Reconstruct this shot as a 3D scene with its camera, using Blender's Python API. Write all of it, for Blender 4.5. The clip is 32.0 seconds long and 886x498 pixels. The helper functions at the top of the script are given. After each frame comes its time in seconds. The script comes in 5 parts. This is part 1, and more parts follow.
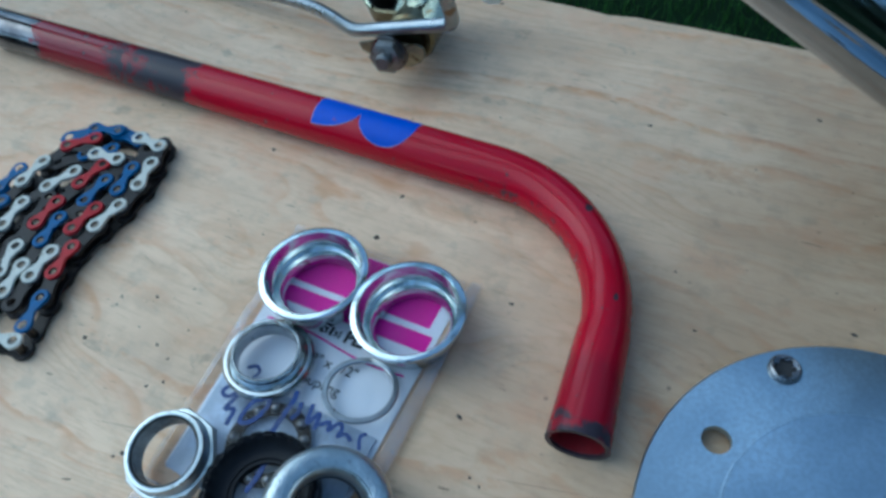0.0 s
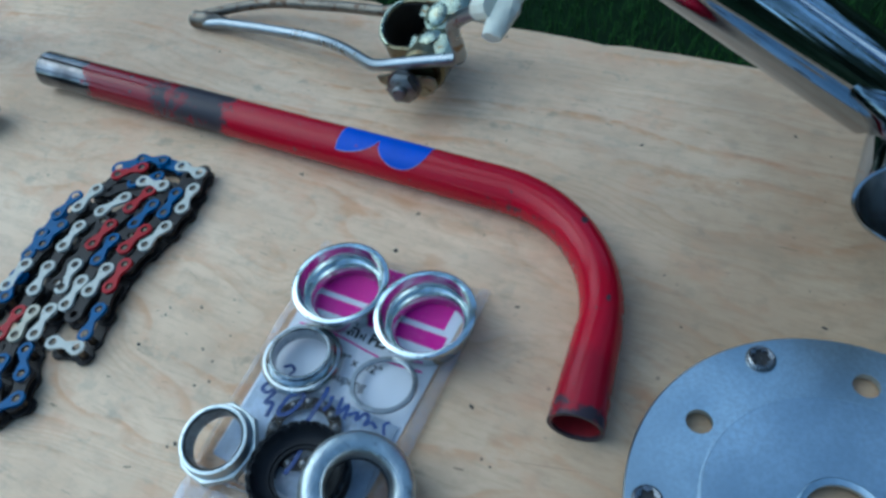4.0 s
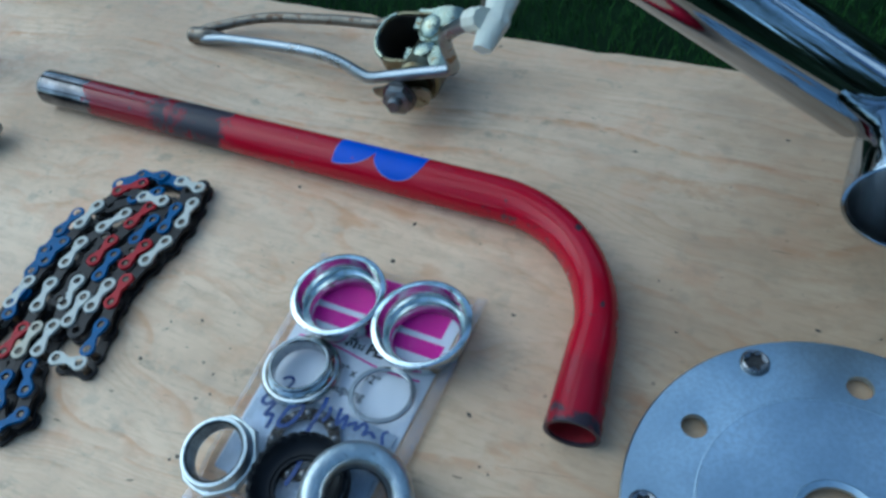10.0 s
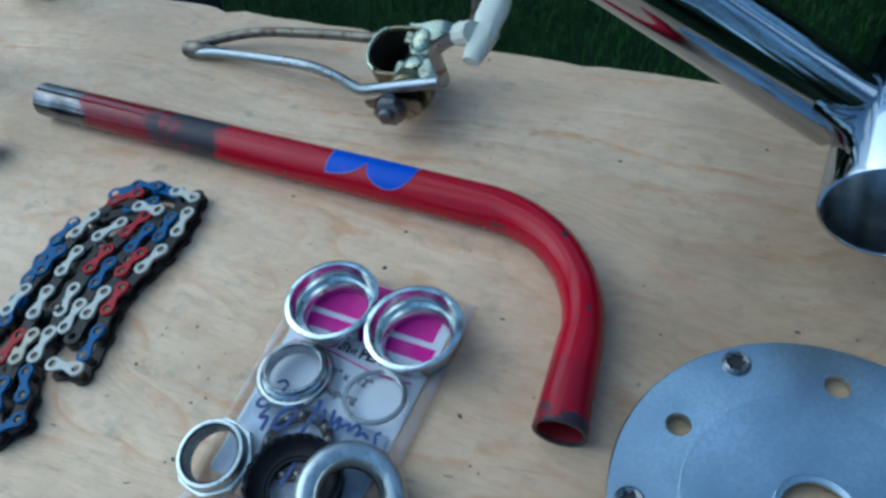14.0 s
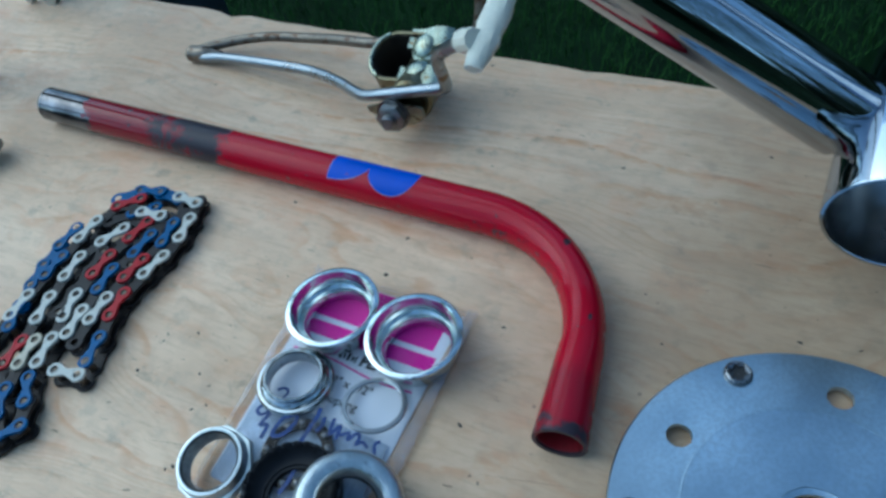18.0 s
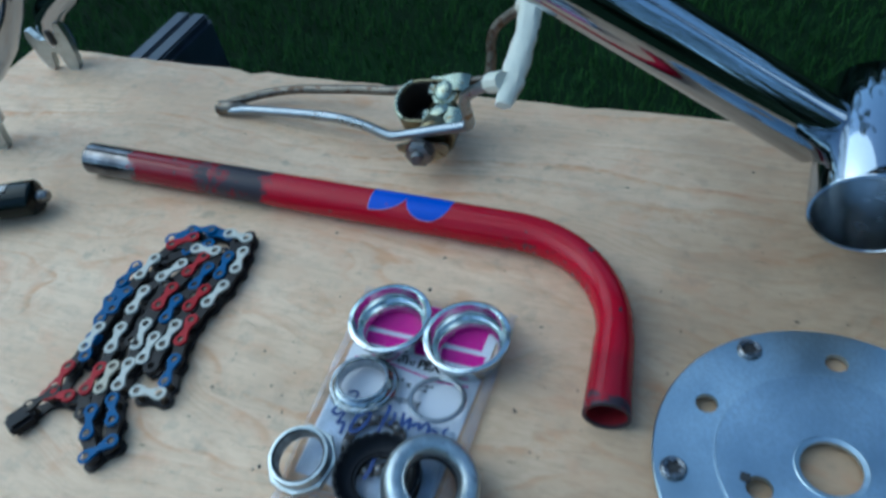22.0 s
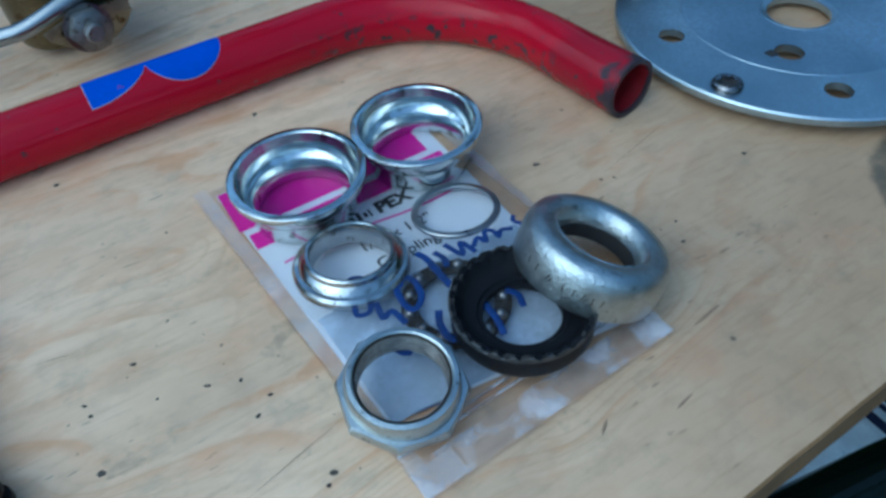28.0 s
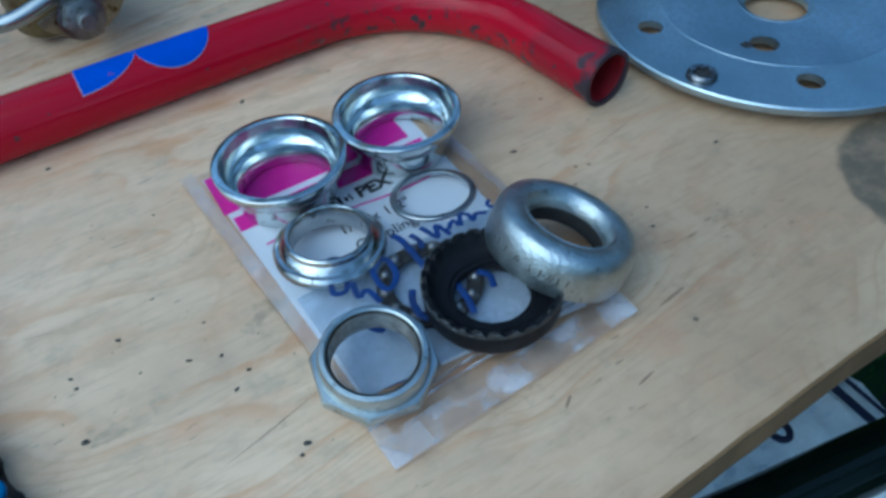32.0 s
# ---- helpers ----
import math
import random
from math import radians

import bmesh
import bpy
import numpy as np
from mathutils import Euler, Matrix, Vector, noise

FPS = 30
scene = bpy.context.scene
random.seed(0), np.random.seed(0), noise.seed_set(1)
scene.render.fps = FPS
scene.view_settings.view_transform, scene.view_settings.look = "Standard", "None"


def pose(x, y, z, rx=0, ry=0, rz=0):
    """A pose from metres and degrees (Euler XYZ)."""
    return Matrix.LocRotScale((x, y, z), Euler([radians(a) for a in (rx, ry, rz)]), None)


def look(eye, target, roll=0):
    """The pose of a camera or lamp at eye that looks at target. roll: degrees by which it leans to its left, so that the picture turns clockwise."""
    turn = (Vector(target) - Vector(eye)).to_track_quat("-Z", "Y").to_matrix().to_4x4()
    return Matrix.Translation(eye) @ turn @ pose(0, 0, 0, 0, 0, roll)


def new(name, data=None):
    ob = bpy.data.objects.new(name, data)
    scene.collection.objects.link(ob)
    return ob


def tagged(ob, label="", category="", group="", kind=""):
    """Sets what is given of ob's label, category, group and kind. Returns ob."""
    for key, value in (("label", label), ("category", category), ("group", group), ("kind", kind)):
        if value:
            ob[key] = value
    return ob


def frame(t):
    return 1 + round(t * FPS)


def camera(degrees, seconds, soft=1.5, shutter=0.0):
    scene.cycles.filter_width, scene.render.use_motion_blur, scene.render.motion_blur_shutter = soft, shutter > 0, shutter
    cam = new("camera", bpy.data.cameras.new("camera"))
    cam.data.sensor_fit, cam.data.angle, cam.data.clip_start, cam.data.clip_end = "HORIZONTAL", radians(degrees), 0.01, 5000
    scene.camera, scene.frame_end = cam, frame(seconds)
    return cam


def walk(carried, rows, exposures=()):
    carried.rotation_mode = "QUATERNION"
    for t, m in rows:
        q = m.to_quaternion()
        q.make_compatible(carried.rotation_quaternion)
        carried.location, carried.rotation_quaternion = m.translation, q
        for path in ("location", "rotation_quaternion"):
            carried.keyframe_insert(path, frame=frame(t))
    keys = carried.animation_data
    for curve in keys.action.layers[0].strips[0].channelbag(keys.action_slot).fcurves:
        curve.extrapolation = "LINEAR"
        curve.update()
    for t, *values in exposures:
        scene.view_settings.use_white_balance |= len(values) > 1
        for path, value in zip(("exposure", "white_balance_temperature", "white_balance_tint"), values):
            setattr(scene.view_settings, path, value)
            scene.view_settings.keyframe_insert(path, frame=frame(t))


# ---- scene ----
cam = camera(61.18, 32.0, soft=3.1, shutter=0.5)
PATH = [
    (0, (-0.01522, 0.00076, 0.23641), (-0.15350, 0.19872, -0.08248), -10.76),
    (0.5, (-0.00872, -0.00361, 0.25090), (-0.16035, 0.19468, -0.06166), -12.99),
    (1, (-0.00653, -0.00855, 0.25815), (-0.16352, 0.18381, -0.05546), -14.08),
    (1.5, (-0.00130, -0.01122, 0.25753), (-0.15779, 0.18378, -0.05471), -14.31),
    (2, (-0.00142, -0.01348, 0.25873), (-0.15651, 0.18325, -0.05311), -14.02),
    (2.5, (-0.00220, -0.01461, 0.25857), (-0.15591, 0.18119, -0.05453), -13.85),
    (3, (-0.00029, -0.01465, 0.25973), (-0.15017, 0.18571, -0.05234), -13.24),
    (3.5, (0.00029, -0.01685, 0.26021), (-0.15046, 0.18485, -0.05058), -13.31),
    (5.5, (0.00209, -0.01934, 0.26035), (-0.14832, 0.18369, -0.04974), -13.26),
    (6, (0.00157, -0.01834, 0.26116), (-0.14984, 0.18508, -0.04818), -13.45),
    (6.5, (0.00393, -0.01793, 0.26159), (-0.14811, 0.18486, -0.04785), -13.71),
    (7, (0.00381, -0.01901, 0.26093), (-0.14723, 0.18527, -0.04803), -13.51),
    (7.5, (0.00267, -0.01976, 0.26092), (-0.14853, 0.18365, -0.04853), -13.52),
    (8, (0.00214, -0.01717, 0.26462), (-0.15093, 0.18620, -0.04394), -14.05),
    (8.5, (0.00375, -0.01905, 0.26347), (-0.15044, 0.18608, -0.04337), -13.98),
    (9, (0.00419, -0.01971, 0.26394), (-0.14906, 0.18712, -0.04223), -13.94),
    (9.5, (0.00366, -0.01934, 0.26386), (-0.14867, 0.18585, -0.04387), -14.09),
    (10, (0.00536, -0.01686, 0.26311), (-0.14912, 0.18615, -0.04498), -14.77),
    (10.5, (0.00549, -0.01764, 0.26456), (-0.14642, 0.18611, -0.04433), -14.40),
    (11, (0.00687, -0.01742, 0.26488), (-0.14755, 0.18733, -0.04209), -14.83),
    (11.5, (0.00701, -0.01684, 0.26583), (-0.14543, 0.18822, -0.04192), -14.45),
    (12, (0.00591, -0.01952, 0.26463), (-0.14641, 0.18739, -0.04194), -14.05),
    (12.5, (0.00850, -0.02125, 0.26403), (-0.14588, 0.18667, -0.04082), -14.32),
    (13, (0.00680, -0.02461, 0.26577), (-0.14666, 0.18395, -0.03911), -14.16),
    (13.5, (0.00906, -0.02443, 0.26645), (-0.14366, 0.18451, -0.03855), -14.10),
    (14, (0.00903, -0.02446, 0.26690), (-0.14250, 0.18728, -0.03675), -13.63),
    (14.5, (0.00790, -0.02368, 0.26676), (-0.14466, 0.18874, -0.03589), -13.84),
    (16.5, (0.00977, -0.02250, 0.26706), (-0.14410, 0.18957, -0.03518), -13.75),
    (17, (0.00885, -0.02003, 0.26775), (-0.14519, 0.18989, -0.03590), -13.81),
    (17.5, (0.01017, -0.02002, 0.26713), (-0.14538, 0.18998, -0.03569), -13.95),
    (18, (0.01043, -0.02040, 0.26788), (-0.14468, 0.18965, -0.03513), -14.09),
    (18.5, (0.00841, -0.02208, 0.26680), (-0.14612, 0.18918, -0.03567), -13.78),
    (19, (0.00842, -0.02057, 0.26650), (-0.14602, 0.18945, -0.03688), -13.83),
    (19.5, (0.00732, -0.01947, 0.26516), (-0.14900, 0.19078, -0.03710), -13.93),
    (20, (0.00643, -0.01653, 0.26567), (-0.14941, 0.19224, -0.03785), -14.18),
    (20.5, (0.00708, -0.01726, 0.26546), (-0.14887, 0.19027, -0.03886), -14.16),
    (21, (-0.00124, -0.02235, 0.27262), (-0.15228, 0.19788, -0.02518), -12.56),
    (21.5, (-0.02076, -0.04432, 0.27878), (-0.15253, 0.19701, -0.01173), -12.11),
    (22, (-0.00525, -0.07499, 0.29666), (-0.14527, 0.16466, 0.00863), -12.52),
    (22.5, (-0.00113, -0.10831, 0.29750), (-0.12065, 0.13459, 0.00303), -11.56),
    (23, (-0.07143, -0.11243, 0.28323), (-0.11658, 0.15038, -0.01492), -10.85),
    (23.5, (-0.08820, -0.11049, 0.29753), (-0.09136, 0.15613, -0.00063), -4.26),
    (24, (-0.08739, -0.09728, 0.28925), (-0.10617, 0.16957, -0.00814), -4.47),
    (24.5, (-0.11410, -0.07800, 0.29283), (-0.11263, 0.18775, -0.00612), -8.04),
    (25, (-0.15778, -0.06210, 0.28783), (-0.09082, 0.18876, -0.01646), -7.50),
    (25.5, (-0.18138, -0.04905, 0.24115), (-0.07296, 0.17655, -0.07086), -5.67),
    (26, (-0.19163, -0.05054, 0.17639), (-0.06400, 0.17808, -0.12601), -3.34),
    (26.5, (-0.19807, -0.05315, 0.15204), (-0.07198, 0.18750, -0.14153), -4.99),
    (28.5, (-0.19461, -0.05790, 0.16299), (-0.06565, 0.17727, -0.13377), -4.75),
    (29, (-0.19441, -0.05866, 0.16046), (-0.06695, 0.17526, -0.13792), -5.03),
    (29.5, (-0.19352, -0.06009, 0.16137), (-0.06580, 0.17365, -0.13705), -5.04),
    (30, (-0.19256, -0.05996, 0.16329), (-0.06746, 0.17647, -0.13411), -5.55),
    (30.5, (-0.19641, -0.05931, 0.15961), (-0.06823, 0.17895, -0.13501), -4.76),
    (31, (-0.19257, -0.05981, 0.16608), (-0.05693, 0.17508, -0.12791), -4.13),
    (31.5, (-0.19274, -0.06628, 0.16557), (-0.05514, 0.17121, -0.12540), -4.15),
    (32, (-0.19225, -0.06779, 0.16381), (-0.06656, 0.16859, -0.13339), -4.74),
]
walk(cam, [(t, look(eye, target, roll)) for t, eye, target, roll in PATH],
     exposures=((0.0, 0.63, 5240, -9), (20.5, 0.60, 5240, -9), (22.5, 0.63, 5240, -9), (24.0, 0.64, 5320, -9), (25.2, 0.62, 5220, -10), (26.2, 0.62, 5080, -11), (28.0, 0.61, 5070, -10), (32.0, 0.61, 5070, -10)))

# ---- light ----
world = bpy.data.worlds.new("sky")
scene.world = world
world.use_nodes = True
wn = world.node_tree
sky = wn.nodes.new("ShaderNodeTexSky")
sky.sky_type = "NISHITA"
sky.sun_disc = False
sky.sun_elevation, sky.sun_rotation = radians(46), radians(266)
wn.nodes["Background"].inputs["Strength"].default_value = 0.15
wn.links.new(sky.outputs["Color"], wn.nodes["Background"].inputs["Color"])
sun = new("sun", bpy.data.lights.new("sun", "SUN"))
sun.data.energy, sun.data.angle, sun.data.color = 0.80, radians(75), (0.91, 0.965, 1.0)
sun.matrix_world = look((-2.6, -0.2, 2.9), (0, 0, 0))


# ---- materials ----
def nodes(name):
    m = bpy.data.materials.new(name)
    m.use_nodes = True
    return m, m.node_tree, m.node_tree.nodes["Principled BSDF"]


def surface(name, color, rough=0.5, metal=0.0, tone=0.12, scale=60.0, fine=600.0, bump=0.0, wear=None, worn=0.0, rough_var=0.12, coat=0.0, gloss=0.5):
    """A material with tone varied at two scales, wear patches of another colour, uneven gloss and fine relief."""
    m, tree, bsdf = nodes(name)
    put, link = tree.nodes.new, tree.links.new
    at = put("ShaderNodeTexCoord").outputs["Object"]

    def cloud(s, detail=4.0):
        n = put("ShaderNodeTexNoise")
        n.inputs["Scale"].default_value, n.inputs["Detail"].default_value = s, detail
        link(at, n.inputs["Vector"])
        return n.outputs["Fac"]

    def mixed(fac, a, b):
        x = put("ShaderNodeMix")
        x.data_type = "RGBA"
        for sock, value in ((x.inputs["Factor"], fac), (x.inputs["A"], a), (x.inputs["B"], b)):
            if isinstance(value, (int, float)):
                sock.default_value = value
            elif isinstance(value, tuple):
                sock.default_value = (*value, 1.0)
            else:
                link(value, sock)
        return x.outputs["Result"]

    def ramp(fac, lo, hi):
        r = put("ShaderNodeMapRange")
        r.inputs["From Min"].default_value, r.inputs["From Max"].default_value = lo, hi
        link(fac, r.inputs["Value"])
        return r.outputs["Result"]

    dark = tuple(c * (1 - tone) for c in color)
    light = tuple(min(1.0, c * (1 + tone)) for c in color)
    coarse, small = cloud(scale), cloud(fine)
    col = mixed(ramp(coarse, 0.3, 0.7), dark, light)
    col = mixed(ramp(small, 0.35, 0.65), col, mixed(0.5, col, dark))
    if wear:
        mask = ramp(cloud(scale * 1.7, 6.0), 0.62 - worn, 0.66 - worn)
        col = mixed(mask, col, wear)
    link(col, bsdf.inputs["Base Color"])
    r = put("ShaderNodeMapRange")
    r.inputs["To Min"].default_value, r.inputs["To Max"].default_value = max(0.02, rough - rough_var), min(1.0, rough + rough_var)
    link(coarse, r.inputs["Value"])
    link(r.outputs["Result"], bsdf.inputs["Roughness"])
    bsdf.inputs["Metallic"].default_value = metal
    bsdf.inputs["Coat Weight"].default_value = coat
    bsdf.inputs["Specular IOR Level"].default_value = gloss
    if bump:
        b = put("ShaderNodeBump")
        b.inputs["Strength"].default_value, b.inputs["Distance"].default_value = bump, 0.0005
        link(small, b.inputs["Height"])
        link(b.outputs["Normal"], bsdf.inputs["Normal"])
    return m


def plywood():
    """Pale rotary-cut veneer: wavy contour grain along x, fine fibre, grey weathering, dirt and one ring of grease."""
    m, tree, bsdf = nodes("plywood_face")
    put, link = tree.nodes.new, tree.links.new
    at = put("ShaderNodeTexCoord").outputs["Object"]

    def scaled(sx, sy, sz=1.0):
        v = put("ShaderNodeMapping")
        v.inputs["Scale"].default_value = (sx, sy, sz)
        link(at, v.inputs["Vector"])
        return v.outputs["Vector"]

    def cloud(vec, detail=3.0, rough=0.5):
        n = put("ShaderNodeTexNoise")
        n.inputs["Scale"].default_value, n.inputs["Detail"].default_value, n.inputs["Roughness"].default_value = 1.0, detail, rough
        link(vec, n.inputs["Vector"])
        return n.outputs["Fac"]

    def calc(op, a, b=None):
        n = put("ShaderNodeMath")
        n.operation = op
        for sock, v in zip(n.inputs, (a, b)):
            if isinstance(v, (int, float)):
                sock.default_value = v
            elif v is not None:
                link(v, sock)
        return n.outputs[0]

    def band(fac, lo, hi, to=1.0):
        r = put("ShaderNodeMapRange")
        r.interpolation_type = "SMOOTHSTEP"
        r.inputs["From Min"].default_value, r.inputs["From Max"].default_value, r.inputs["To Max"].default_value = lo, hi, to
        link(fac, r.inputs["Value"])
        return r.outputs["Result"]

    def mixed(fac, a, b):
        x = put("ShaderNodeMix")
        x.data_type = "RGBA"
        for sock, value in ((x.inputs["Factor"], fac), (x.inputs["A"], a), (x.inputs["B"], b)):
            if isinstance(value, tuple):
                sock.default_value = (*value, 1.0)
            else:
                link(value, sock)
        return x.outputs["Result"]

    split = put("ShaderNodeSeparateXYZ")
    link(at, split.inputs[0])
    x, y = split.outputs["X"], split.outputs["Y"]
    warp = calc("SUBTRACT", cloud(scaled(4.6, 9.0), 3.0, 0.42), 0.5)
    loose = calc("SUBTRACT", 19.0, band(y, 0.12, 0.24, 13.0))
    height = calc("ADD", calc("MULTIPLY", y, 66.0), calc("MULTIPLY", warp, loose))
    ring, order = calc("FRACT", height), calc("FLOOR", height)
    chance = put("ShaderNodeTexWhiteNoise")
    chance.noise_dimensions = "1D"
    link(order, chance.inputs["W"])
    chance = chance.outputs["Value"]
    broken = band(cloud(scaled(8.0, 16.0), 3.0), 0.36, 0.62)
    late = calc("MULTIPLY", band(ring, 0.55, 0.90), calc("SUBTRACT", 1.0, band(ring, 0.92, 1.0)))
    late = calc("MULTIPLY", late, calc("MULTIPLY", calc("ADD", calc("MULTIPLY", chance, 0.85), 0.12), calc("ADD", calc("MULTIPLY", broken, 0.85), 0.15)))
    early = calc("MULTIPLY", band(ring, 0.02, 0.10), calc("SUBTRACT", 1.0, band(ring, 0.12, 0.34)))
    early = calc("MULTIPLY", early, calc("MULTIPLY", chance, broken))
    fine_ring = calc("FRACT", calc("MULTIPLY", height, 3.0))
    fine_line = calc("MULTIPLY", band(fine_ring, 0.55, 0.9), calc("SUBTRACT", 1.0, band(fine_ring, 0.9, 1.0)))
    fine_line = calc("MULTIPLY", fine_line, band(cloud(scaled(9.0, 34.0), 3.0), 0.45, 0.65))
    fibre = cloud(scaled(60.0, 520.0, 28.0), 5.0, 0.65)
    streak = cloud(scaled(9.0, 80.0, 10.0), 5.0, 0.6)
    blotch = cloud(scaled(9.0, 15.0), 5.0, 0.6)
    mottle = cloud(scaled(90.0, 120.0), 5.0, 0.65)
    pale = cloud(scaled(6.0, 17.0), 3.0)
    tan = cloud(scaled(4.0, 6.0), 3.0)
    col = mixed(band(blotch, 0.35, 0.68), (0.585, 0.47, 0.345), (0.73, 0.625, 0.49))
    col = mixed(band(pale, 0.48, 0.70, 0.55), col, (0.72, 0.63, 0.50))
    col = mixed(calc("MULTIPLY", early, 0.34), col, (0.76, 0.67, 0.54))
    col = mixed(calc("MULTIPLY", calc("MULTIPLY", late, calc("ADD", band(y, 0.12, 0.22, 0.16), 0.84)), band(cloud(scaled(70.0, 150.0), 4.0, 0.65), 0.36, 0.58)), col, (0.56, 0.315, 0.165))
    col = mixed(calc("MULTIPLY", fine_line, 0.32), col, (0.47, 0.31, 0.18))
    col = mixed(band(streak, 0.48, 0.70, 0.26), col, (0.46, 0.345, 0.235))
    col = mixed(band(mottle, 0.46, 0.70, 0.34), col, (0.42, 0.345, 0.26))
    patch = calc("MULTIPLY", band(cloud(scaled(34.0, 60.0), 4.0, 0.6), 0.54, 0.70), broken)
    col = mixed(calc("MULTIPLY", patch, 0.44), col, (0.50, 0.28, 0.14))
    col = mixed(band(fibre, 0.48, 0.72, 0.38), col, (0.42, 0.32, 0.215))
    smudge = calc("MULTIPLY", band(cloud(scaled(48.0, 62.0), 4.0, 0.6), 0.62, 0.72), band(cloud(scaled(9.0, 9.0), 2.0), 0.42, 0.58))
    col = mixed(calc("MULTIPLY", smudge, 0.54), col, (0.26, 0.24, 0.19))
    dash = calc("MULTIPLY", band(cloud(scaled(130.0, 620.0), 2.0), 0.66, 0.72), band(cloud(scaled(22.0, 26.0), 3.0), 0.48, 0.60))
    col = mixed(calc("MULTIPLY", dash, 0.55), col, (0.20, 0.16, 0.125))
    grey = calc("MULTIPLY", band(cloud(scaled(16.0, 24.0), 5.0, 0.65), 0.50, 0.68), 0.16)
    col = mixed(grey, col, (0.35, 0.315, 0.28))
    knots = put("ShaderNodeTexVoronoi")
    knots.inputs["Scale"].default_value = 75.0
    link(at, knots.inputs["Vector"])
    dots = calc("MULTIPLY", calc("SUBTRACT", 1.0, band(knots.outputs["Distance"], 0.03, 0.08)), band(cloud(scaled(31.0, 31.0), 2.0), 0.53, 0.62))
    col = mixed(calc("MULTIPLY", dots, 0.8), col, (0.09, 0.07, 0.055))
    rosy = calc("MULTIPLY", band(cloud(scaled(26.0, 38.0), 5.0, 0.62), 0.52, 0.68), 0.42)
    col = mixed(rosy, col, (0.62, 0.40, 0.265))
    drab = calc("MULTIPLY", band(cloud(scaled(58.0, 74.0), 5.0, 0.66), 0.54, 0.70), 0.38)
    col = mixed(drab, col, (0.36, 0.335, 0.27))
    # browner wood with shade painted in, growing towards +x and the near edge
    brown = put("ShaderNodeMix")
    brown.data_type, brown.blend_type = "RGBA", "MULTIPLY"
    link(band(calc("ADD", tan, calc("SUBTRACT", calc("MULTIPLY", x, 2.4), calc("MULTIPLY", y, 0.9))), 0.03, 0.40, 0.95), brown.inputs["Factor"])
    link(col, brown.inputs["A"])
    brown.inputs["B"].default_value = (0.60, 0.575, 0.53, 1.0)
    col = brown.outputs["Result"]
    # ring of old grease
    dx, dy = calc("SUBTRACT", x, 0.023), calc("SUBTRACT", y, -0.001)
    far = calc("SQRT", calc("ADD", calc("MULTIPLY", dx, dx), calc("MULTIPLY", dy, dy)))
    far = calc("ADD", far, calc("MULTIPLY", calc("SUBTRACT", cloud(scaled(140.0, 140.0), 4.0), 0.5), 0.006))
    ringed = calc("MULTIPLY", band(far, 0.0172, 0.0212), calc("SUBTRACT", 1.0, band(far, 0.0322, 0.0355)))
    side = calc("SUBTRACT", calc("MULTIPLY", dy, 0.9), calc("MULTIPLY", dx, 0.45))
    ringed = calc("MULTIPLY", ringed, band(side, -0.003, 0.005))
    ringed = calc("MULTIPLY", ringed, calc("ADD", band(cloud(scaled(75.0, 75.0), 5.0, 0.65), 0.36, 0.56, 0.34), 0.64))
    col = mixed(calc("MULTIPLY", ringed, 0.90), col, (0.080, 0.078, 0.062))
    warm = put("ShaderNodeMix")
    warm.data_type, warm.blend_type = "RGBA", "MULTIPLY"
    warm.inputs["Factor"].default_value = 1.0
    link(col, warm.inputs["A"])
    warm.inputs["B"].default_value = (1.17, 0.975, 0.80, 1.0)
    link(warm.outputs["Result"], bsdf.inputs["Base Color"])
    gloss = put("ShaderNodeMapRange")
    gloss.inputs["To Min"].default_value, gloss.inputs["To Max"].default_value = 0.50, 0.74
    link(blotch, gloss.inputs["Value"])
    link(gloss.outputs["Result"], bsdf.inputs["Roughness"])
    b = put("ShaderNodeBump")
    b.inputs["Strength"].default_value, b.inputs["Distance"].default_value = 0.35, 0.0004
    link(calc("SUBTRACT", fibre, calc("MULTIPLY", dots, 0.6)), b.inputs["Height"])
    link(b.outputs["Normal"], bsdf.inputs["Normal"])
    return m


